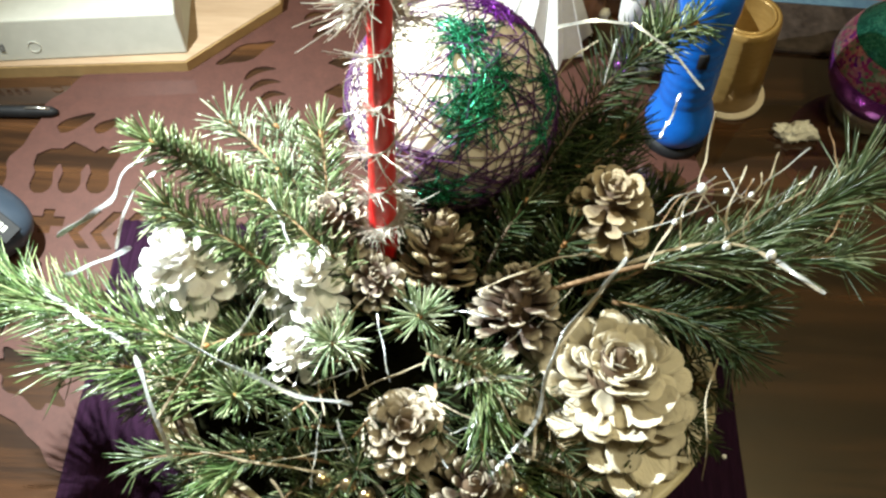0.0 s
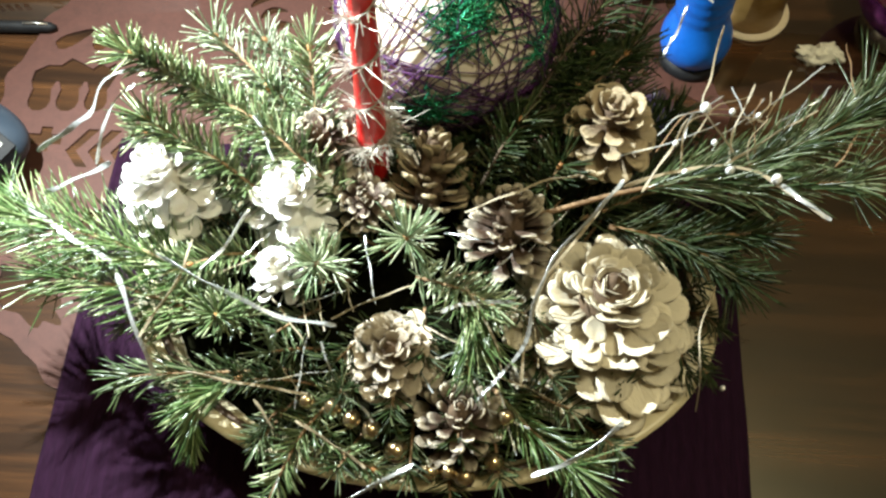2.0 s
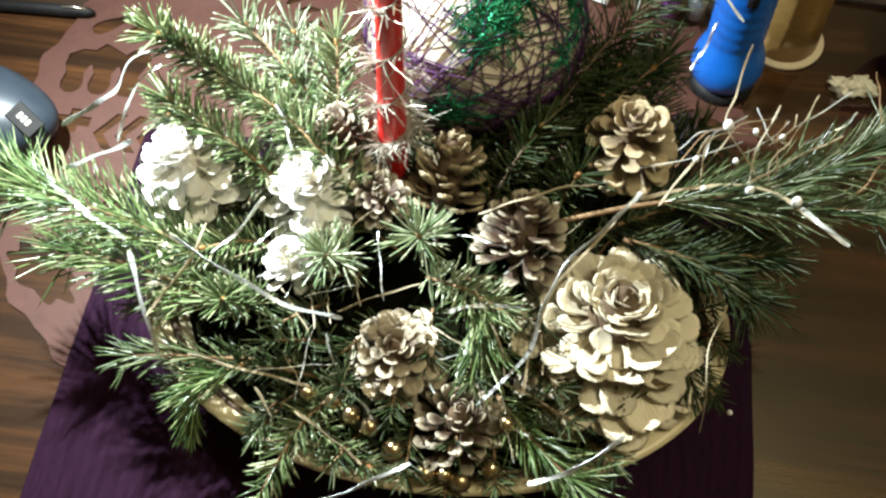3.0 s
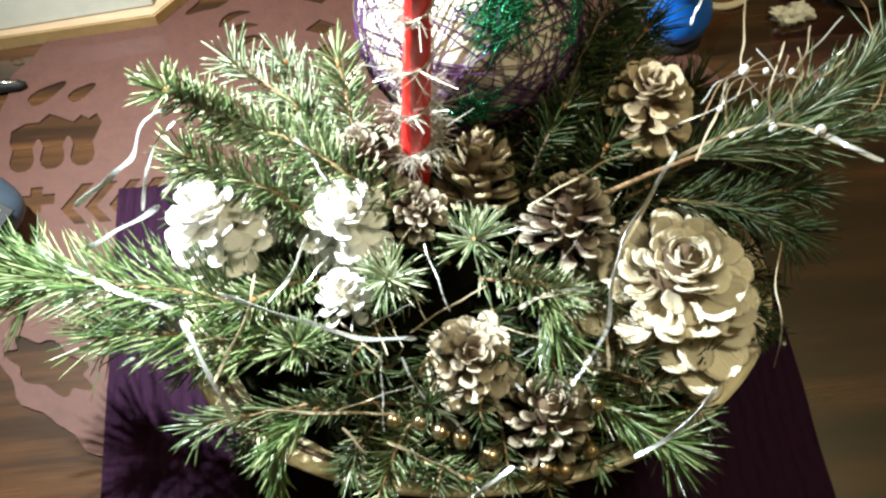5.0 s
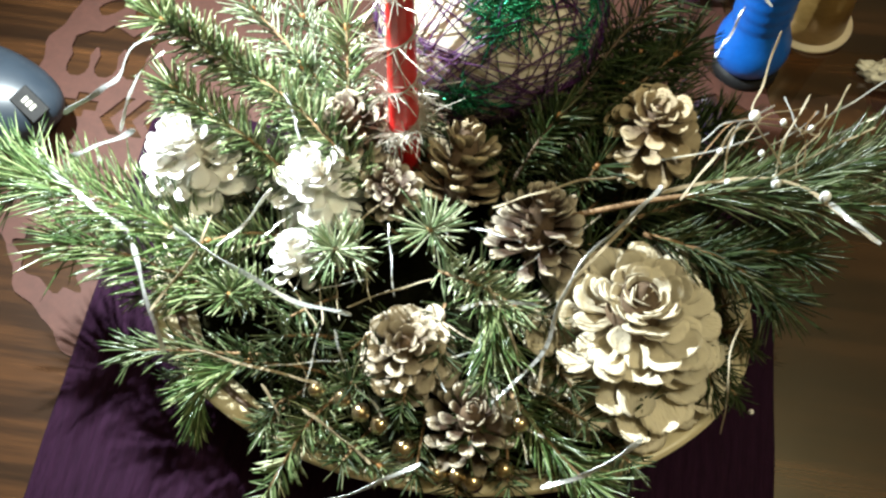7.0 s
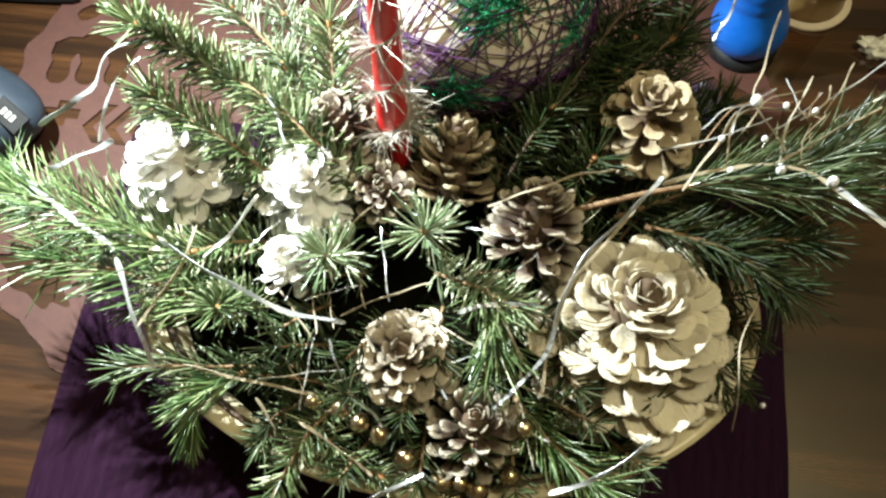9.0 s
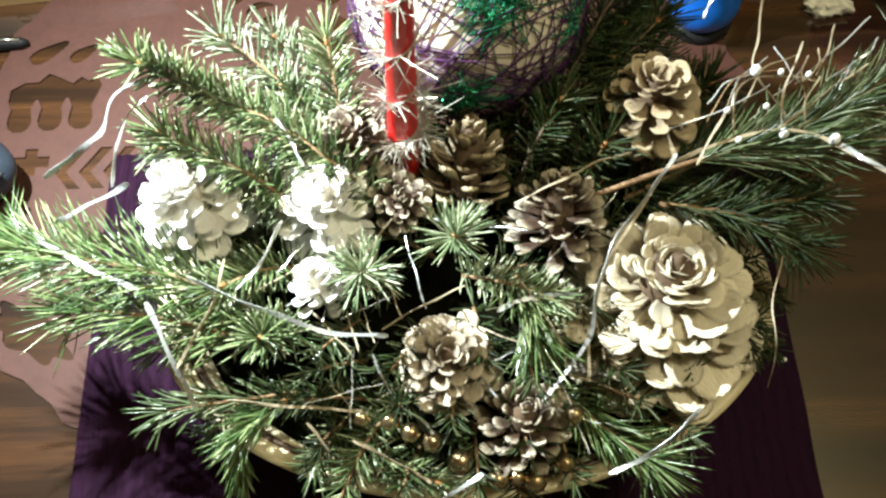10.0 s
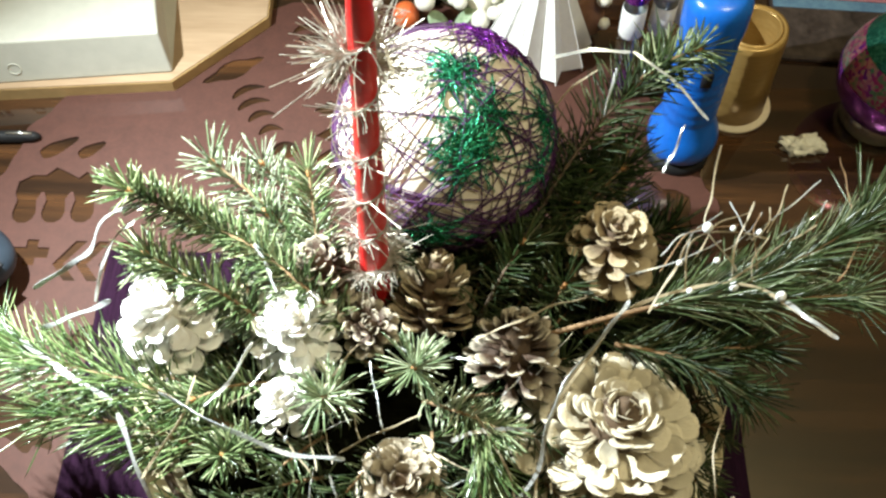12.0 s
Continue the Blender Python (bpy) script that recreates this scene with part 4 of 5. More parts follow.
# ---------------------------------------------------------------- ribbons, straws, wires and beads


def ribbon(label, points, width=0.0042, material=PEARL, twist=0.5, name="ribbon", category="ribbon", start=0.0):
    """A thin curled strip along points."""
    line = glide(points, 10)
    root = line[0].copy()
    n = len(line)
    verts, faces = [], []
    for i, p in enumerate(line):
        d = (line[min(i + 1, n - 1)] - line[max(i - 1, 0)]).normalized()
        s = d.cross(VIEW).normalized()
        u = d.cross(s)
        a = start + 1.8 * twist * math.sin(5.0 * i / n + points[0][0] * 50)
        side, up = math.cos(a) * s + math.sin(a) * u, math.cos(a) * u - math.sin(a) * s
        p = p + s * (0.0004 * math.sin(i * 0.55 + points[0][1] * 90))
        w = width / 3.0 * (0.85 + 0.15 * math.sin(i * 0.7)) * (0.5 if i in (0, n - 1) else 1)
        for q in (-1, 1):
            for h in (-1, 1):
                verts.append(p - root + side * (q * w) + up * (h * 0.00018))
    for i in range(n - 1):
        b, c = 4 * i, 4 * i + 4
        faces += [(b, b + 2, c + 2, c), (b + 3, b + 1, c + 1, c + 3), (b + 1, b, c, c + 1), (b + 2, b + 3, c + 3, c + 2)]
    faces += [(0, 1, 3, 2), (4 * n - 4, 4 * n - 2, 4 * n - 1, 4 * n - 3)]
    ob = new(name, mesh_of(name, verts, faces, material, False))
    ob.location = root
    tagged(ob, label, category, "ribbons and straws in the bowl")


WHITE_R = "thin silvery white ribbon trailing over the twigs"
ribbon("white curled ribbon hanging out over the mat", [(-0.122, 0.490, 0.243), (-0.141, 0.478, 0.246), (-0.152, 0.463, 0.232), (-0.169, 0.457, 0.220), (-0.194, 0.450, 0.203)], 0.0055)
ribbon("silver cord with dark flecks hanging over the mat", [(-0.126, 0.480, 0.240), (-0.141, 0.465, 0.232), (-0.152, 0.440, 0.208)], 0.0036, SILVER)
ribbon("clear film strip beside the white cone", [(-0.140, 0.438, 0.214), (-0.168, 0.437, 0.194), (-0.196, 0.435, 0.176)], 0.0055, PEARL)
ribbon("broad silvery ribbon on the pine twig", [(-0.212, 0.430, 0.168), (-0.182, 0.411, 0.166), (-0.140, 0.386, 0.180)], 0.0056, SILVER, 0.3)
ribbon("silvery ribbon running down to the rim", [(-0.135, 0.379, 0.180), (-0.122, 0.350, 0.166), (-0.112, 0.325, 0.136)], 0.0058, SILVER, 0.3)
ribbon(WHITE_R, [(-0.090, 0.402, 0.186), (-0.096, 0.380, 0.178), (-0.119, 0.344, 0.162)], 0.0030, STRAW)
ribbon(WHITE_R, [(-0.111, 0.391, 0.184), (-0.066, 0.368, 0.190), (-0.027, 0.357, 0.176), (0.004, 0.358, 0.166)], 0.0050)
ribbon(WHITE_R, [(-0.056, 0.423, 0.190), (-0.070, 0.396, 0.186), (-0.083, 0.384, 0.182)], 0.0034, SILVER)
ribbon("short white ribbon end above the white cone", [(-0.060, 0.486, 0.204), (-0.050, 0.468, 0.206), (-0.042, 0.450, 0.206)], 0.0036)
ribbon("long pearly ribbon curling past the large cone", [(0.178, 0.452, 0.202), (0.167, 0.438, 0.196), (0.138, 0.402, 0.194), (0.127, 0.378, 0.182), (0.119, 0.349, 0.162), (0.093, 0.321, 0.144)], 0.0042)
ribbon("brown-gold ribbon beside the large cone", [(0.166, 0.437, 0.190), (0.134, 0.392, 0.184), (0.123, 0.359, 0.166), (0.120, 0.330, 0.150)], 0.0034, STRAW)
ribbon("short pale ribbon lying across the needles", [(0.068, 0.370, 0.168), (0.088, 0.376, 0.171), (0.115, 0.377, 0.172)], 0.0046, PEARL, 0.2)
ribbon("dry brown stalk between the cones", [(0.083, 0.385, 0.174), (0.101, 0.359, 0.164), (0.109, 0.338, 0.152)], 0.0026, STRAW)
ribbon("curled pearly ribbon end over the rim", [(0.184, 0.312, 0.152), (0.160, 0.292, 0.144), (0.130, 0.279, 0.132)], 0.0050)
ribbon("curled pearly ribbon hanging over the rim", [(-0.008, 0.250, 0.112), (0.025, 0.266, 0.117), (0.056, 0.284, 0.124)], 0.0046)
ribbon("thin silver thread winding round the grey-brown cone", [(-0.006, 0.350, 0.156), (0.005, 0.328, 0.140), (0.023, 0.315, 0.126), (0.033, 0.304, 0.118)], 0.0026, SILVER)
ribbon("bare brown twig along the inside of the bowl", [(-0.092, 0.328, 0.146), (-0.047, 0.323, 0.143), (-0.014, 0.322, 0.134)], 0.0034, STRAW)
ribbon("thin dry stalk between the cones", [(0.000, 0.362, 0.166), (0.026, 0.374, 0.172), (0.050, 0.384, 0.174)], 0.0018, STRAW)
ribbon("thin pale stalk across the dark cone", [(0.080, 0.424, 0.200), (0.104, 0.430, 0.212), (0.130, 0.444, 0.210), (0.151, 0.452, 0.204)], 0.0024, STRAW)
ribbon("flat straw near the gold beads", [(-0.020, 0.305, 0.132), (0.004, 0.293, 0.126), (0.026, 0.281, 0.117)], 0.0034, STRAW)
ribbon("short straw near the rim", [(-0.046, 0.314, 0.142), (-0.033, 0.299, 0.131)], 0.0030, STRAW)
ribbon("silvery foil strip behind the thread ball", [(0.128, 0.602, 0.252), (0.150, 0.606, 0.256), (0.180, 0.606, 0.256)], 0.0038, SILVER, 0.15)
ribbon("silvery foil strip on the spruce twig", [(0.181, 0.604, 0.258), (0.206, 0.592, 0.248), (0.234, 0.572, 0.230)], 0.0032, SILVER, 0.15)
ribbon("thin gold straw beside the thread ball", [(0.118, 0.560, 0.215), (0.142, 0.590, 0.235), (0.160, 0.598, 0.246)], 0.0022, STRAW)
ribbon("silver tinsel end hanging from the spruce twig", [(0.172, 0.600, 0.246), (0.167, 0.580, 0.226), (0.163, 0.570, 0.214)], 0.0030, SILVER)
ribbon("silver tinsel strip by the blue tool", [(0.215, 0.560, 0.240), (0.208, 0.545, 0.228), (0.202, 0.536, 0.220)], 0.0028, SILVER)
ribbon("dry stalk on the long branch", [(0.216, 0.489, 0.218), (0.205, 0.469, 0.209), (0.189, 0.445, 0.200)], 0.0028, STRAW)
ribbon("dry forked stalk on the long branch", [(0.236, 0.545, 0.240), (0.228, 0.512, 0.232), (0.224, 0.490, 0.226), (0.247, 0.478, 0.202), (0.246, 0.466, 0.194)], 0.0020, STRAW)
ribbon("bare end of the long branch with foil", [(0.178, 0.448, 0.200), (0.216, 0.462, 0.201), (0.251, 0.467, 0.199), (0.272, 0.455, 0.202), (0.297, 0.424, 0.214)], 0.0040, STRAW)
ribbon("silver foil wrapped on the branch end", [(0.274, 0.453, 0.204), (0.286, 0.438, 0.210), (0.298, 0.424, 0.215)], 0.0050, SILVER)
ribbon("thin dry stalk rising from the long branch", [(0.258, 0.513, 0.224), (0.248, 0.490, 0.206), (0.245, 0.466, 0.194)], 0.0022, STRAW)
ribbon("thin looping stalk on the long branch", [(0.214, 0.457, 0.198), (0.214, 0.470, 0.205), (0.217, 0.487, 0.218), (0.245, 0.500, 0.208), (0.268, 0.494, 0.210)], 0.0020, STRAW)
ribbon("long dry needle stalk on the long branch", [(0.244, 0.470, 0.196), (0.273, 0.488, 0.206), (0.300, 0.504, 0.212)], 0.0024, STRAW)
ribbon("thin wire hanging beside the large cone", [(0.236, 0.392, 0.182), (0.226, 0.362, 0.177), (0.227, 0.343, 0.171), (0.236, 0.330, 0.120)], 0.0016, STRAW)


def loose_straws():
    """Thin dry stalks and shed needles lying criss-cross over the twigs."""
    rnd = random.Random(41)
    for i in range(34):
        x, y = rnd.uniform(-0.06, 0.15), rnd.uniform(0.315, 0.43)
        z = 0.128 + 0.42 * max(0.0, y - 0.32)
        a, n = rnd.uniform(0, 3.14), rnd.uniform(0.012, 0.028)
        d = Vector((math.cos(a), math.sin(a), rnd.uniform(-0.35, 0.25))) * n
        p = Vector((x, y, min(z, 0.172)))
        bow = Vector((0, 0, rnd.uniform(0.0, 0.0015)))
        ribbon("thin dry stalk lying loose on the twigs", [p - d, p + bow, p + d], rnd.uniform(0.0011, 0.0018), (STRAW, PEARL, STRAW, PEARL, SILVER)[i % 5], 0.3, "stalk", "stalk")


loose_straws()


def branch_tangle():
    """Fine dry stalks tangled over the long branch, some with a silver film."""
    rnd = random.Random(63)
    for i in range(16):
        p = Vector((rnd.uniform(0.205, 0.325), 0.0, 0.0))
        p.y = 0.455 + 0.36 * max(0.0, p.x - 0.23) + rnd.uniform(-0.006, 0.050)
        p.z = 0.200 + rnd.uniform(0.0, 0.020)
        a, n = rnd.uniform(0.2, 2.2), rnd.uniform(0.014, 0.034)
        d = Vector((math.cos(a), math.sin(a), rnd.uniform(-0.2, 0.3))) * n
        bow = Vector((rnd.uniform(-1, 1), rnd.uniform(-1, 1), 0.4)) * 0.009
        ribbon("fine dry stalk tangled over the long branch", [p - d, p + bow, p + d], rnd.uniform(0.0011, 0.0018), (STRAW, SILVER, BARK, SILVER)[i % 4], 0.4, "stalk", "stalk")


branch_tangle()


def droplets():
    """Small near-white drops added on the stalks to stand in for glints."""
    for p in ((0.272, 0.456, 0.205), (0.225, 0.492, 0.226), (0.246, 0.466, 0.197), (0.246, 0.500, 0.212), (0.216, 0.459, 0.203), (0.209, 0.474, 0.212), (0.234, 0.478, 0.209), (0.262, 0.497, 0.213), (0.267, 0.361, 0.075)):
        ob = new("glint_drop", mesh_of("glint_drop", *blob((0.0019, 0.0019, 0.0026), 14, 10), GLINT_WHITE))
        ob.location = p
        ob.scale = (1.7,) * 3 if p in ((0.272, 0.456, 0.205), (0.246, 0.466, 0.197), (0.225, 0.492, 0.226)) else (1.0,) * 3
        tagged(ob, "tiny near-white drop on a dry stalk, added for a glint", "bead", "silver drops")


droplets()


def beads():
    for x, y, z, r in ((-0.015, 0.319, 0.124, 0.0048), (0.002, 0.317, 0.120, 0.0052), (0.014, 0.311, 0.115, 0.0055), (0.027, 0.306, 0.111, 0.0060), (0.044, 0.294, 0.108, 0.0070), (0.066, 0.283, 0.104, 0.0062), (0.089, 0.281, 0.104, 0.0062), (0.107, 0.290, 0.110, 0.0058), (0.113, 0.315, 0.128, 0.0050), (0.078, 0.284, 0.103, 0.0050)):
        ob = new("gold_bead", mesh_of("gold_bead", *blob((r, r, r), 20, 14), GOLD))
        ob.location = (x, y, z + 0.005)
        ob.scale = (1.15, 1.15, 1.15)
        tagged(ob, "small shiny gold bead on a string", "bead", "gold beads")


beads()

# ---------------------------------------------------------------- things on the table behind


def slanted_board():
    ob = thing("wooden_board", "pale wooden board with cut corners under the white box", "board", (-0.52, 0.98, 0.0))
    c = [(-0.18, -0.259), (0.311, -0.215), (0.395, -0.130), (0.390, 0.16), (0.28, 0.24), (-0.30, 0.24), (-0.38, 0.16), (-0.38, -0.18)]
    part("panel", mesh_from_bm("panel", plate(c, 0.002, 0.0165), PALE_WOOD), ob)
    e = [(x * 1.003, y * 1.003) for x, y in c]
    part("edge", mesh_from_bm("edge", plate(e, 0.0, 0.0150), PALE_WOOD_EDGE), ob, "darker sawn edge")


slanted_board()


def router_box():
    ob = thing("router", "white plastic router box standing on the wooden board", "router", (-0.208, 0.775, 0.0167), turn=Euler((0, 0, radians(6.5))).to_matrix())
    w, d, h = 0.26, 0.20, 0.046
    v = [(-w, 0, 0), (0, 0, 0), (0.0, d, 0), (-w, d, 0), (-w + 0.006, 0.010, h), (-0.003, 0.010, h), (-0.026, d - 0.01, h), (-w + 0.010, d - 0.01, h)]
    me = mesh_of("shell", v, [(3, 2, 1, 0), (0, 1, 5, 4), (1, 2, 6, 5), (2, 3, 7, 6), (3, 0, 4, 7), (4, 5, 6, 7)], PLASTIC_WHITE, False)
    shell = part("shell", me, ob)
    bev = shell.modifiers.new("edge", "BEVEL")
    bev.width, bev.segments = 0.0022, 3
    slope = math.atan2(0.010, h)
    for i in range(6):
        m = Matrix.Translation((-0.222 + 0.009 * i, 0.0032, 0.017)) @ Euler((-slope, 0, 0)).to_matrix().to_4x4()
        part("mark", mesh_of("mark", *box(-0.0022, 0.0022, -0.0012, 0.0002, -0.004, 0.004), PLASTIC_DARK, False), ob, "small grey mark", m)
    ring = [(0.0060 * math.cos(a), 0.0, 0.0060 * math.sin(a)) for a in [i * math.pi / 12 for i in range(25)]]
    m = Matrix.Translation((-0.146, 0.0030, 0.016)) @ Euler((-slope, 0, 0)).to_matrix().to_4x4()
    part("button", mesh_of("button", *tube(ring, 0.0006, 5), PLASTIC_WHITE), ob, "round button ring", m)


router_box()


def pen():
    ob = thing("pen", "black pen with a silver clip lying on the table", "pen", (-0.329, 0.703, 0.0062), turn=Euler((0, 0, radians(2))).to_matrix())
    part("barrel", mesh_of("barrel", *tube([(-0.14, 0, 0), (-0.13, 0, 0), (-0.02, 0, 0), (-0.002, 0, 0), (0.004, 0, 0)], [0.002, 0.0055, 0.0058, 0.0050, 0.0022], 16), BLACK), ob)
    part("clip", mesh_of("clip", *tube([(-0.002, -0.001, 0.0052), (-0.014, -0.001, 0.0068), (-0.026, -0.001, 0.0060)], 0.0013, 8), STEEL), ob, "silver clip")


pen()


def hand_device():
    ob = thing("hand_device", "grey-blue rounded plastic device with a small black label", "device", (-0.392, 0.557, 0.0))
    v, f = blob((0.089, 0.056, 0.034), 40, 24)
    v = [(x, y * (1 - 2.2 * max(0.0, x)), max(z, -0.030) + 0.030) for x, y, z in v]
    part("shell", mesh_of("shell", v, f, GREY_BLUE), ob)
    turn = Matrix.Translation((0.073, -0.012, 0.0512)) @ Euler((radians(10), radians(23), radians(-32))).to_matrix().to_4x4()
    plate_ob = part("label_plate", mesh_of("label_plate", *box(-0.014, 0.014, -0.009, 0.009, -0.002, 0.0012, 0.0006), BLACK, False), ob, "small black label", turn)
    for i in range(3):
        part("mark", mesh_of("mark", *box(-0.0065 + 0.0045 * i, -0.0035 + 0.0045 * i, -0.003, 0.003, 0.0012, 0.0016), PLASTIC_WHITE, False), plate_ob, "pale printed mark")


hand_device()


def blue_tool():
    ob = thing("blue_tool", "blue plastic tool standing upright on its black base", "tool", (0.280, 0.706, 0.0), turn=aim((-0.07, 0.0, 1.0)).to_matrix() * 1.08)
    part("base", mesh_of("base", *lathe([(0.0, 0.0), (0.0260, 0.0), (0.0272, 0.002), (0.0262, 0.0125), (0.0, 0.0142)], 40), BLACK), ob, "black rubber base")
    part("bulb", mesh_of("bulb", *lathe([(0.021, 0.0135), (0.0240, 0.0140), (0.0280, 0.020), (0.0298, 0.029), (0.0290, 0.038), (0.0262, 0.047), (0.0234, 0.055), (0.0222, 0.063)], 48), BLUE), ob)
    ridge = [(0.0222, 0.062)]
    for k in range(7):
        z = 0.064 + 0.012 * k
        ridge += [(0.0221, z), (0.0226, z + 0.004), (0.0226, z + 0.007), (0.0221, z + 0.011)]
    part("grip", mesh_of("grip", *lathe(ridge + [(0.0222, 0.152)], 40), BLUE), ob, "ridged blue grip")
    part("head", mesh_of("head", *lathe([(0.0222, 0.150), (0.0228, 0.156), (0.0238, 0.166), (0.0238, 0.186), (0.0222, 0.194), (0.017, 0.198), (0.0, 0.199)], 40), BLUE), ob)
    m = Matrix.Translation((-0.0265, -0.008, 0.036)) @ aim((-0.9, -0.25, 0.40)).to_matrix().to_4x4()
    part("recess", mesh_of("recess", *blob((0.009, 0.012, 0.0045), 20, 10), BLACK), ob, "black oval inset", m)
    part("slot", mesh_of("slot", *box(0.0205, 0.0240, -0.004, 0.004, 0.118, 0.134, 0.001), BLACK), ob, "black slot")


blue_tool()


def spool():
    ob = thing("ribbon_spool", "upright spool of shiny gold satin ribbon", "spool", (0.341, 0.763, 0.0), turn=aim((-0.10, 0.02, 1.0)).to_matrix() * 1.04)
    part("flange", mesh_of("flange", *lathe([(0.0, 0.0), (0.0335, 0.0), (0.034, 0.0018), (0.0335, 0.0036), (0.0, 0.0036)], 48), CARD), ob, "cream card flange")
    part("ribbon", mesh_of("ribbon", *lathe([(0.0265, 0.0034), (0.0280, 0.005), (0.0274, 0.05), (0.0284, 0.098), (0.0274, 0.1045), (0.0245, 0.1055), (0.0228, 0.1035)], 48), GOLD_RIBBON), ob, "gold satin ribbon winding")
    part("tube", mesh_of("tube", *lathe([(0.0215, 0.004), (0.0230, 0.104), (0.0220, 0.1062), (0.0208, 0.104), (0.0204, 0.030), (0.0, 0.029)], 40), GOLD_RIBBON), ob, "hollow core with a gold lining")


spool()


def glitter_ball():
    ob = thing("glitter_ball", "glitter ball in purple, pink and green on a silver ring", "ornament", (0.478, 0.751, 0.0))
    part("ring", mesh_of("ring", *lathe([(0.028, 0.0), (0.0345, 0.0), (0.0355, 0.003), (0.0355, 0.021), (0.0340, 0.0225), (0.0315, 0.021), (0.0300, 0.004), (0.028, 0.0)], 48), STEEL), ob, "silver ring stand")
    m = Matrix.Translation((0, 0, 0.068)) @ Matrix.Scale(1.10, 4)
    part("ball", mesh_of("ball", *blob((0.053, 0.053, 0.053), 48, 32), MIXED_GLITTER), ob, "", m)
    v, f = lathe([(0.0538 * math.cos(b), 0.0538 * math.sin(b)) for b in [0.58 + 0.99 * k / 10 for k in range(11)]], 40)
    part("cap", mesh_of("cap", v, f, TEAL_GLITTER), ob, "green glitter crown", m)
    v, f = lathe([(0.0536 * math.cos(b), 0.0536 * math.sin(b)) for b in [-0.95 + 1.0 * k / 12 for k in range(13)]], 40)
    part("lower_band", mesh_of("lower_band", v, f, PURPLE_GLITTER), ob, "purple glitter band", m)
    part("loop", mesh_of("loop", *tube(glide([(0, 0, 0.114), (0.004, 0, 0.123), (0, 0, 0.129), (-0.004, 0, 0.123), (0, 0, 0.114)], 5), 0.0009, 5), SILVER), ob, "silver thread loop")


glitter_ball()


def fluff():
    v, f = blob((0.020, 0.0100, 0.0090), 48, 32, 0.50, 3, 260)
    v = [(x, y - 0.25 * x + 0.004 * math.sin(110 * x), max(-0.006, z + 0.001 * math.sin(210 * x)) + 0.006) for x, y, z in v]
    ob = new("paper_scrap", mesh_of("paper_scrap", v, f, BERRY))
    ob.location = (0.400, 0.713, 0.0)
    tagged(ob, "small crumpled white scrap lying on the table", "scrap")


fluff()


def paper_tree():
    ob = thing("paper_cone", "white pleated paper cone standing on the table", "paper ornament", (0.150, 0.832, 0.0))
    n = 10
    for k in range(n):
        a0, a1, a2 = [2 * math.pi * (k + s) / n for s in (0, 0.5, 1)]
        for (p, rp), (q, rq) in (((a0, 0.055), (a1, 0.041)), ((a1, 0.041), (a2, 0.055))):
            b = [Vector((rp * math.cos(p), rp * math.sin(p), 0.002)), Vector((rq * math.cos(q), rq * math.sin(q), 0.008)), Vector((0.0015 * math.cos(q), 0.0015 * math.sin(q), 0.148)), Vector((0.0015 * math.cos(p), 0.0015 * math.sin(p), 0.148))]
            nrm = (b[1] - b[0]).cross(b[2] - b[0]).normalized() * 0.0003
            v = [x - nrm for x in b] + [x + nrm for x in b]
            part("pleat", mesh_of("pleat", v, [(3, 2, 1, 0), (4, 5, 6, 7), (0, 1, 5, 4), (1, 2, 6, 5), (2, 3, 7, 6), (3, 0, 4, 7)], PAPER, False), ob)


paper_tree()


def vial(at, lean, label, fill, cap):
    ob = thing("glitter_tube", label, "tube", at, "clear tubes", aim(lean).to_matrix() * 1.18)
    part("glass", mesh_of("glass", *lathe([(0.0, 0.0), (0.006, 0.0), (0.0085, 0.002), (0.0088, 0.006), (0.0088, 0.112), (0.0080, 0.112), (0.0080, 0.006), (0.0, 0.003)], 28), CLEAR), ob, "clear plastic wall")
    part("filling", mesh_of("filling", *lathe([(0.0, 0.0036), (0.0076, 0.006), (0.0077, 0.024), (0.0, 0.027)], 24), fill), ob, "coloured glitter at the bottom")
    lab = part("paper_label", mesh_of("paper_label", *lathe([(0.0089, 0.074), (0.0092, 0.0745), (0.0092, 0.1005), (0.0089, 0.101)], 28), PAPER), ob, "white paper label")
    for i in range(7):
        a = -2.3 + 0.16 * i
        m = Matrix.Translation((0.0092 * math.cos(a), 0.0092 * math.sin(a), 0.084)) @ Euler((0, 0, a)).to_matrix().to_4x4()
        part("bar", mesh_of("bar", *box(-0.0001, 0.0003, -0.0003, 0.0003, -0.004, 0.004), PLASTIC_DARK, False), lab, "printed bar", m)
    part("cap", mesh_of("cap", *lathe([(0.0, 0.110), (0.0094, 0.110), (0.0097, 0.112), (0.0097, 0.128), (0.0090, 0.130), (0.0, 0.130)], 28), cap), ob, "coloured screw cap")


vial((0.228, 0.773, 0.001), (-0.04, 0.02, 1), "clear tube with violet glitter and a white label", PURPLE_GLITTER, PURPLE_GLITTER)
vial((0.253, 0.779, 0.001), (-0.02, 0.02, 1), "clear tube with silver glitter and a white label", SILVER, PLASTIC_WHITE)
vial((0.276, 0.790, 0.001), (0.0, 0.02, 1), "white tube standing behind the clear ones", PAPER, PLASTIC_WHITE)


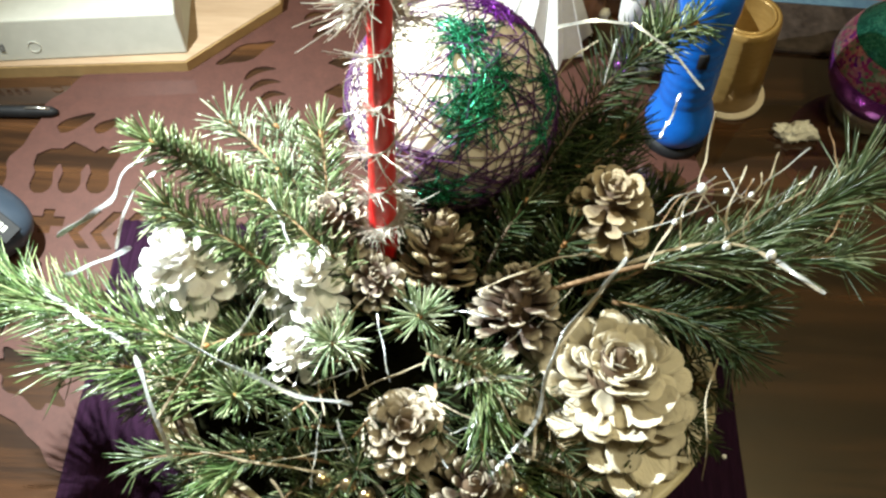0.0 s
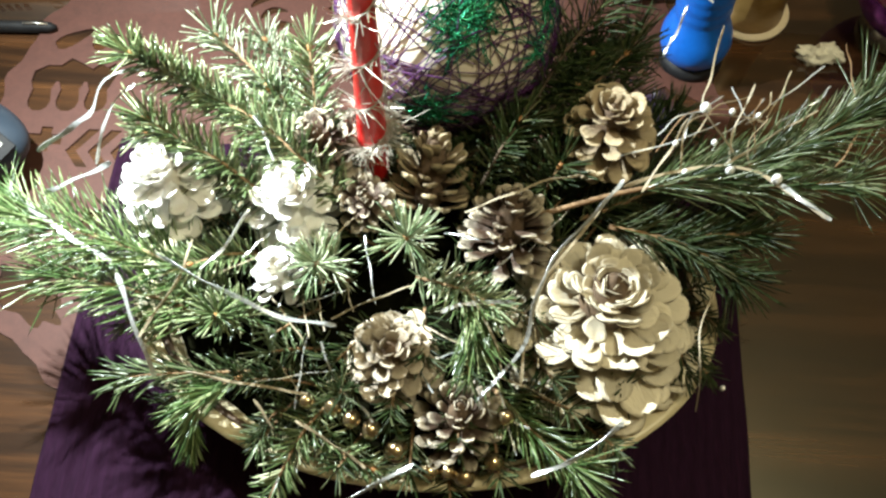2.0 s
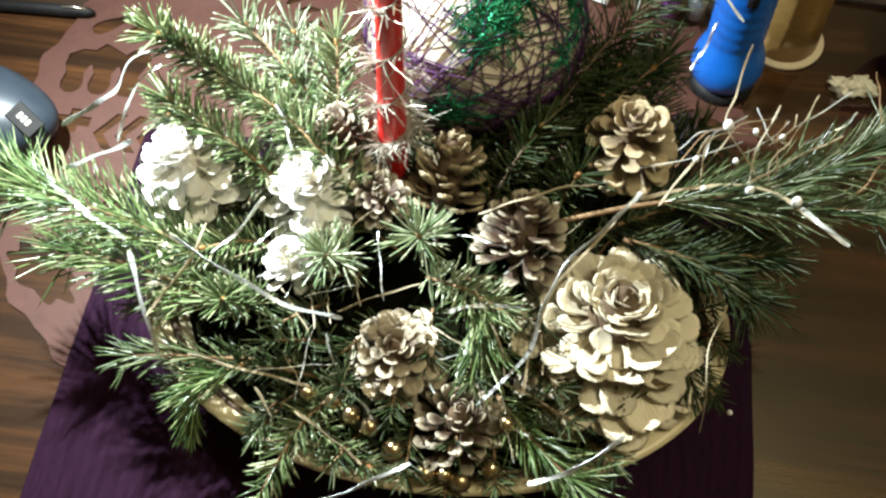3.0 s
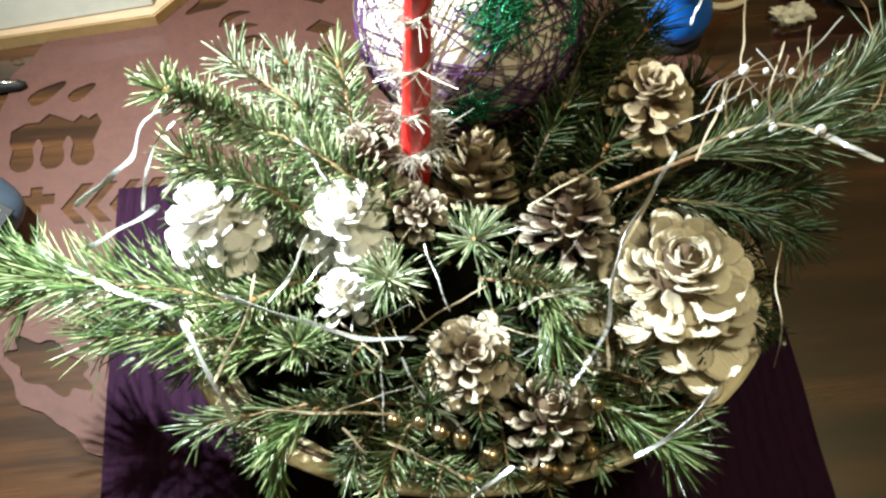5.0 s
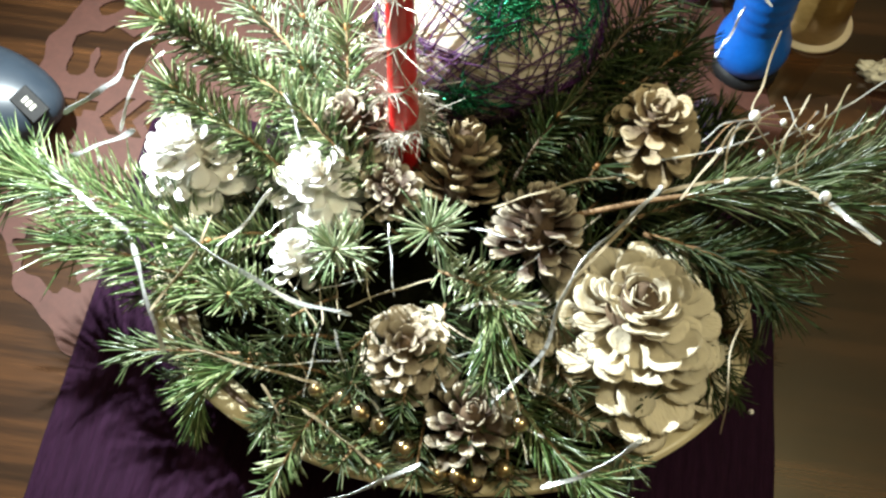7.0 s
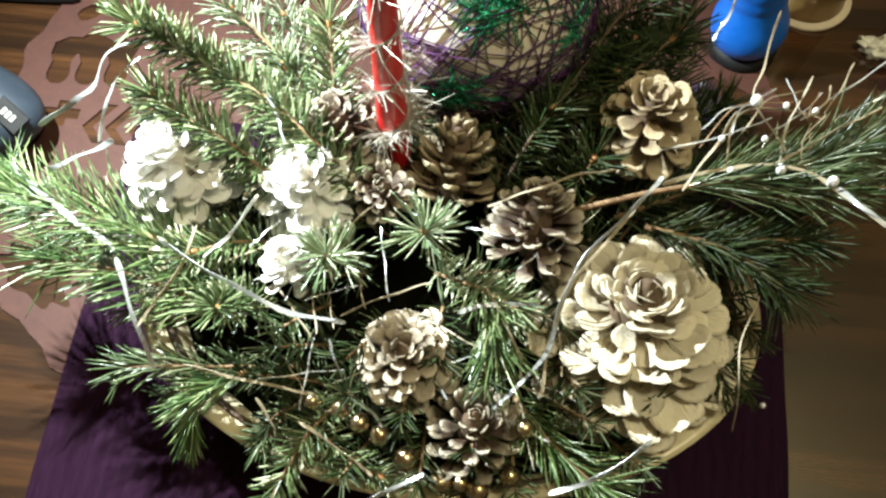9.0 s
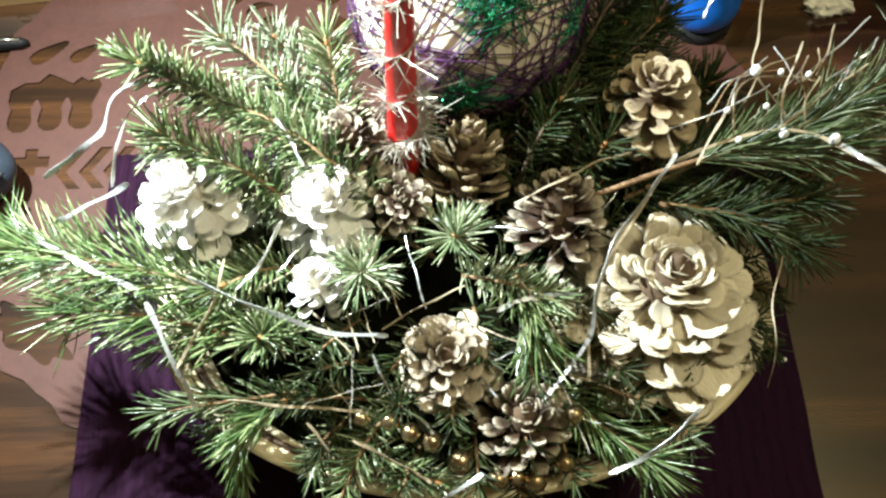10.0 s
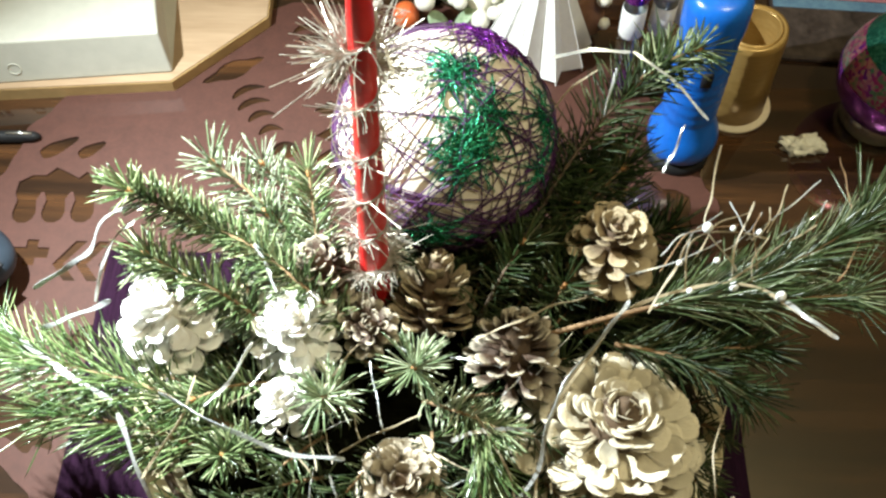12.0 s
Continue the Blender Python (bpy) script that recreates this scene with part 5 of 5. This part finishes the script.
def berries():
    ob = thing("berry_pick", "small bunch of white berries and pale green leaves", "ornament", (0.076, 0.872, 0.0))
    rnd = random.Random(12)
    for i in range(16):
        r = rnd.uniform(0.007, 0.012)
        m = Matrix.Translation((rnd.uniform(-0.045, 0.045), rnd.uniform(-0.03, 0.04), r + rnd.uniform(0, 0.035)))
        part("berry", mesh_of("berry", *blob((r, r, r), 16, 12), BERRY), ob, "", m)
    for i in range(14):
        m = Matrix.Translation((rnd.uniform(-0.05, 0.05), rnd.uniform(-0.02, 0.05), 0.008 + rnd.uniform(0, 0.03))) @ Euler((rnd.uniform(-0.8, 0.8), rnd.uniform(-0.8, 0.8), rnd.uniform(0, 6))).to_matrix().to_4x4()
        part("leaf", mesh_of("leaf", *blob((0.016, 0.011, 0.003), 16, 8), PALE_GREEN), ob, "pale green rounded leaf", m)


berries()


def small_figure():
    ob = thing("toy_ornament", "small brown ornament with white pompoms", "ornament", (0.198, 0.848, 0.0))
    part("body", mesh_of("body", *blob((0.017, 0.014, 0.030), 20, 14, 0.15, 2, 60), BROWN), ob, "", Matrix.Translation((0, 0, 0.029)))
    part("pompom", mesh_of("pompom", *blob((0.008,) * 3, 16, 12, 0.2, 1, 400), BERRY), ob, "white pompom", Matrix.Translation((0.012, -0.008, 0.062)))
    part("pompom", mesh_of("pompom", *blob((0.006,) * 3, 16, 12, 0.2, 4, 400), BERRY), ob, "white pompom", Matrix.Translation((0.016, -0.010, 0.030)))


small_figure()
bauble = new("red_bauble", mesh_of("red_bauble", *blob((0.014,) * 3, 24, 16), ORANGE))
bauble.location = (0.016, 0.858, 0.0142)
tagged(bauble, "small orange-red bauble on the table", "bauble")


def magazine():
    ob = thing("magazine", "magazine with a pink, blue and grey printed cover", "magazine", (0.527, 0.899, 0.0), turn=Euler((0, 0, radians(-3))).to_matrix())
    part("page_block", mesh_of("page_block", *box(-0.13, 0.13, -0.085, 0.095, 0.0, 0.006, 0.001), PRINT_GREY, False), ob)
    part("grey_picture", mesh_of("grey_picture", *box(-0.128, 0.128, -0.083, -0.018, 0.0058, 0.0066), PRINT_GREY, False), ob, "grey printed picture")
    part("blue_stripe", mesh_of("blue_stripe", *box(-0.128, 0.128, -0.017, -0.004, 0.0058, 0.0066), PRINT_BLUE, False), ob, "blue printed stripe")
    part("pink_picture", mesh_of("pink_picture", *box(-0.128, 0.128, -0.003, 0.093, 0.0058, 0.0066), PRINT_PINK, False), ob, "pink printed picture")


magazine()
chest = thing("wooden_box", "low maroon wooden box on the table", "box", (0.22, 0.965, 0.0))
part("body", mesh_of("body", *box(-0.12, 0.12, -0.05, 0.05, 0.0, 0.05, 0.003), MAROON, False), chest)
part("lid", mesh_of("lid", *box(-0.122, 0.122, -0.052, 0.052, 0.0502, 0.064, 0.003), MAROON, False), chest)
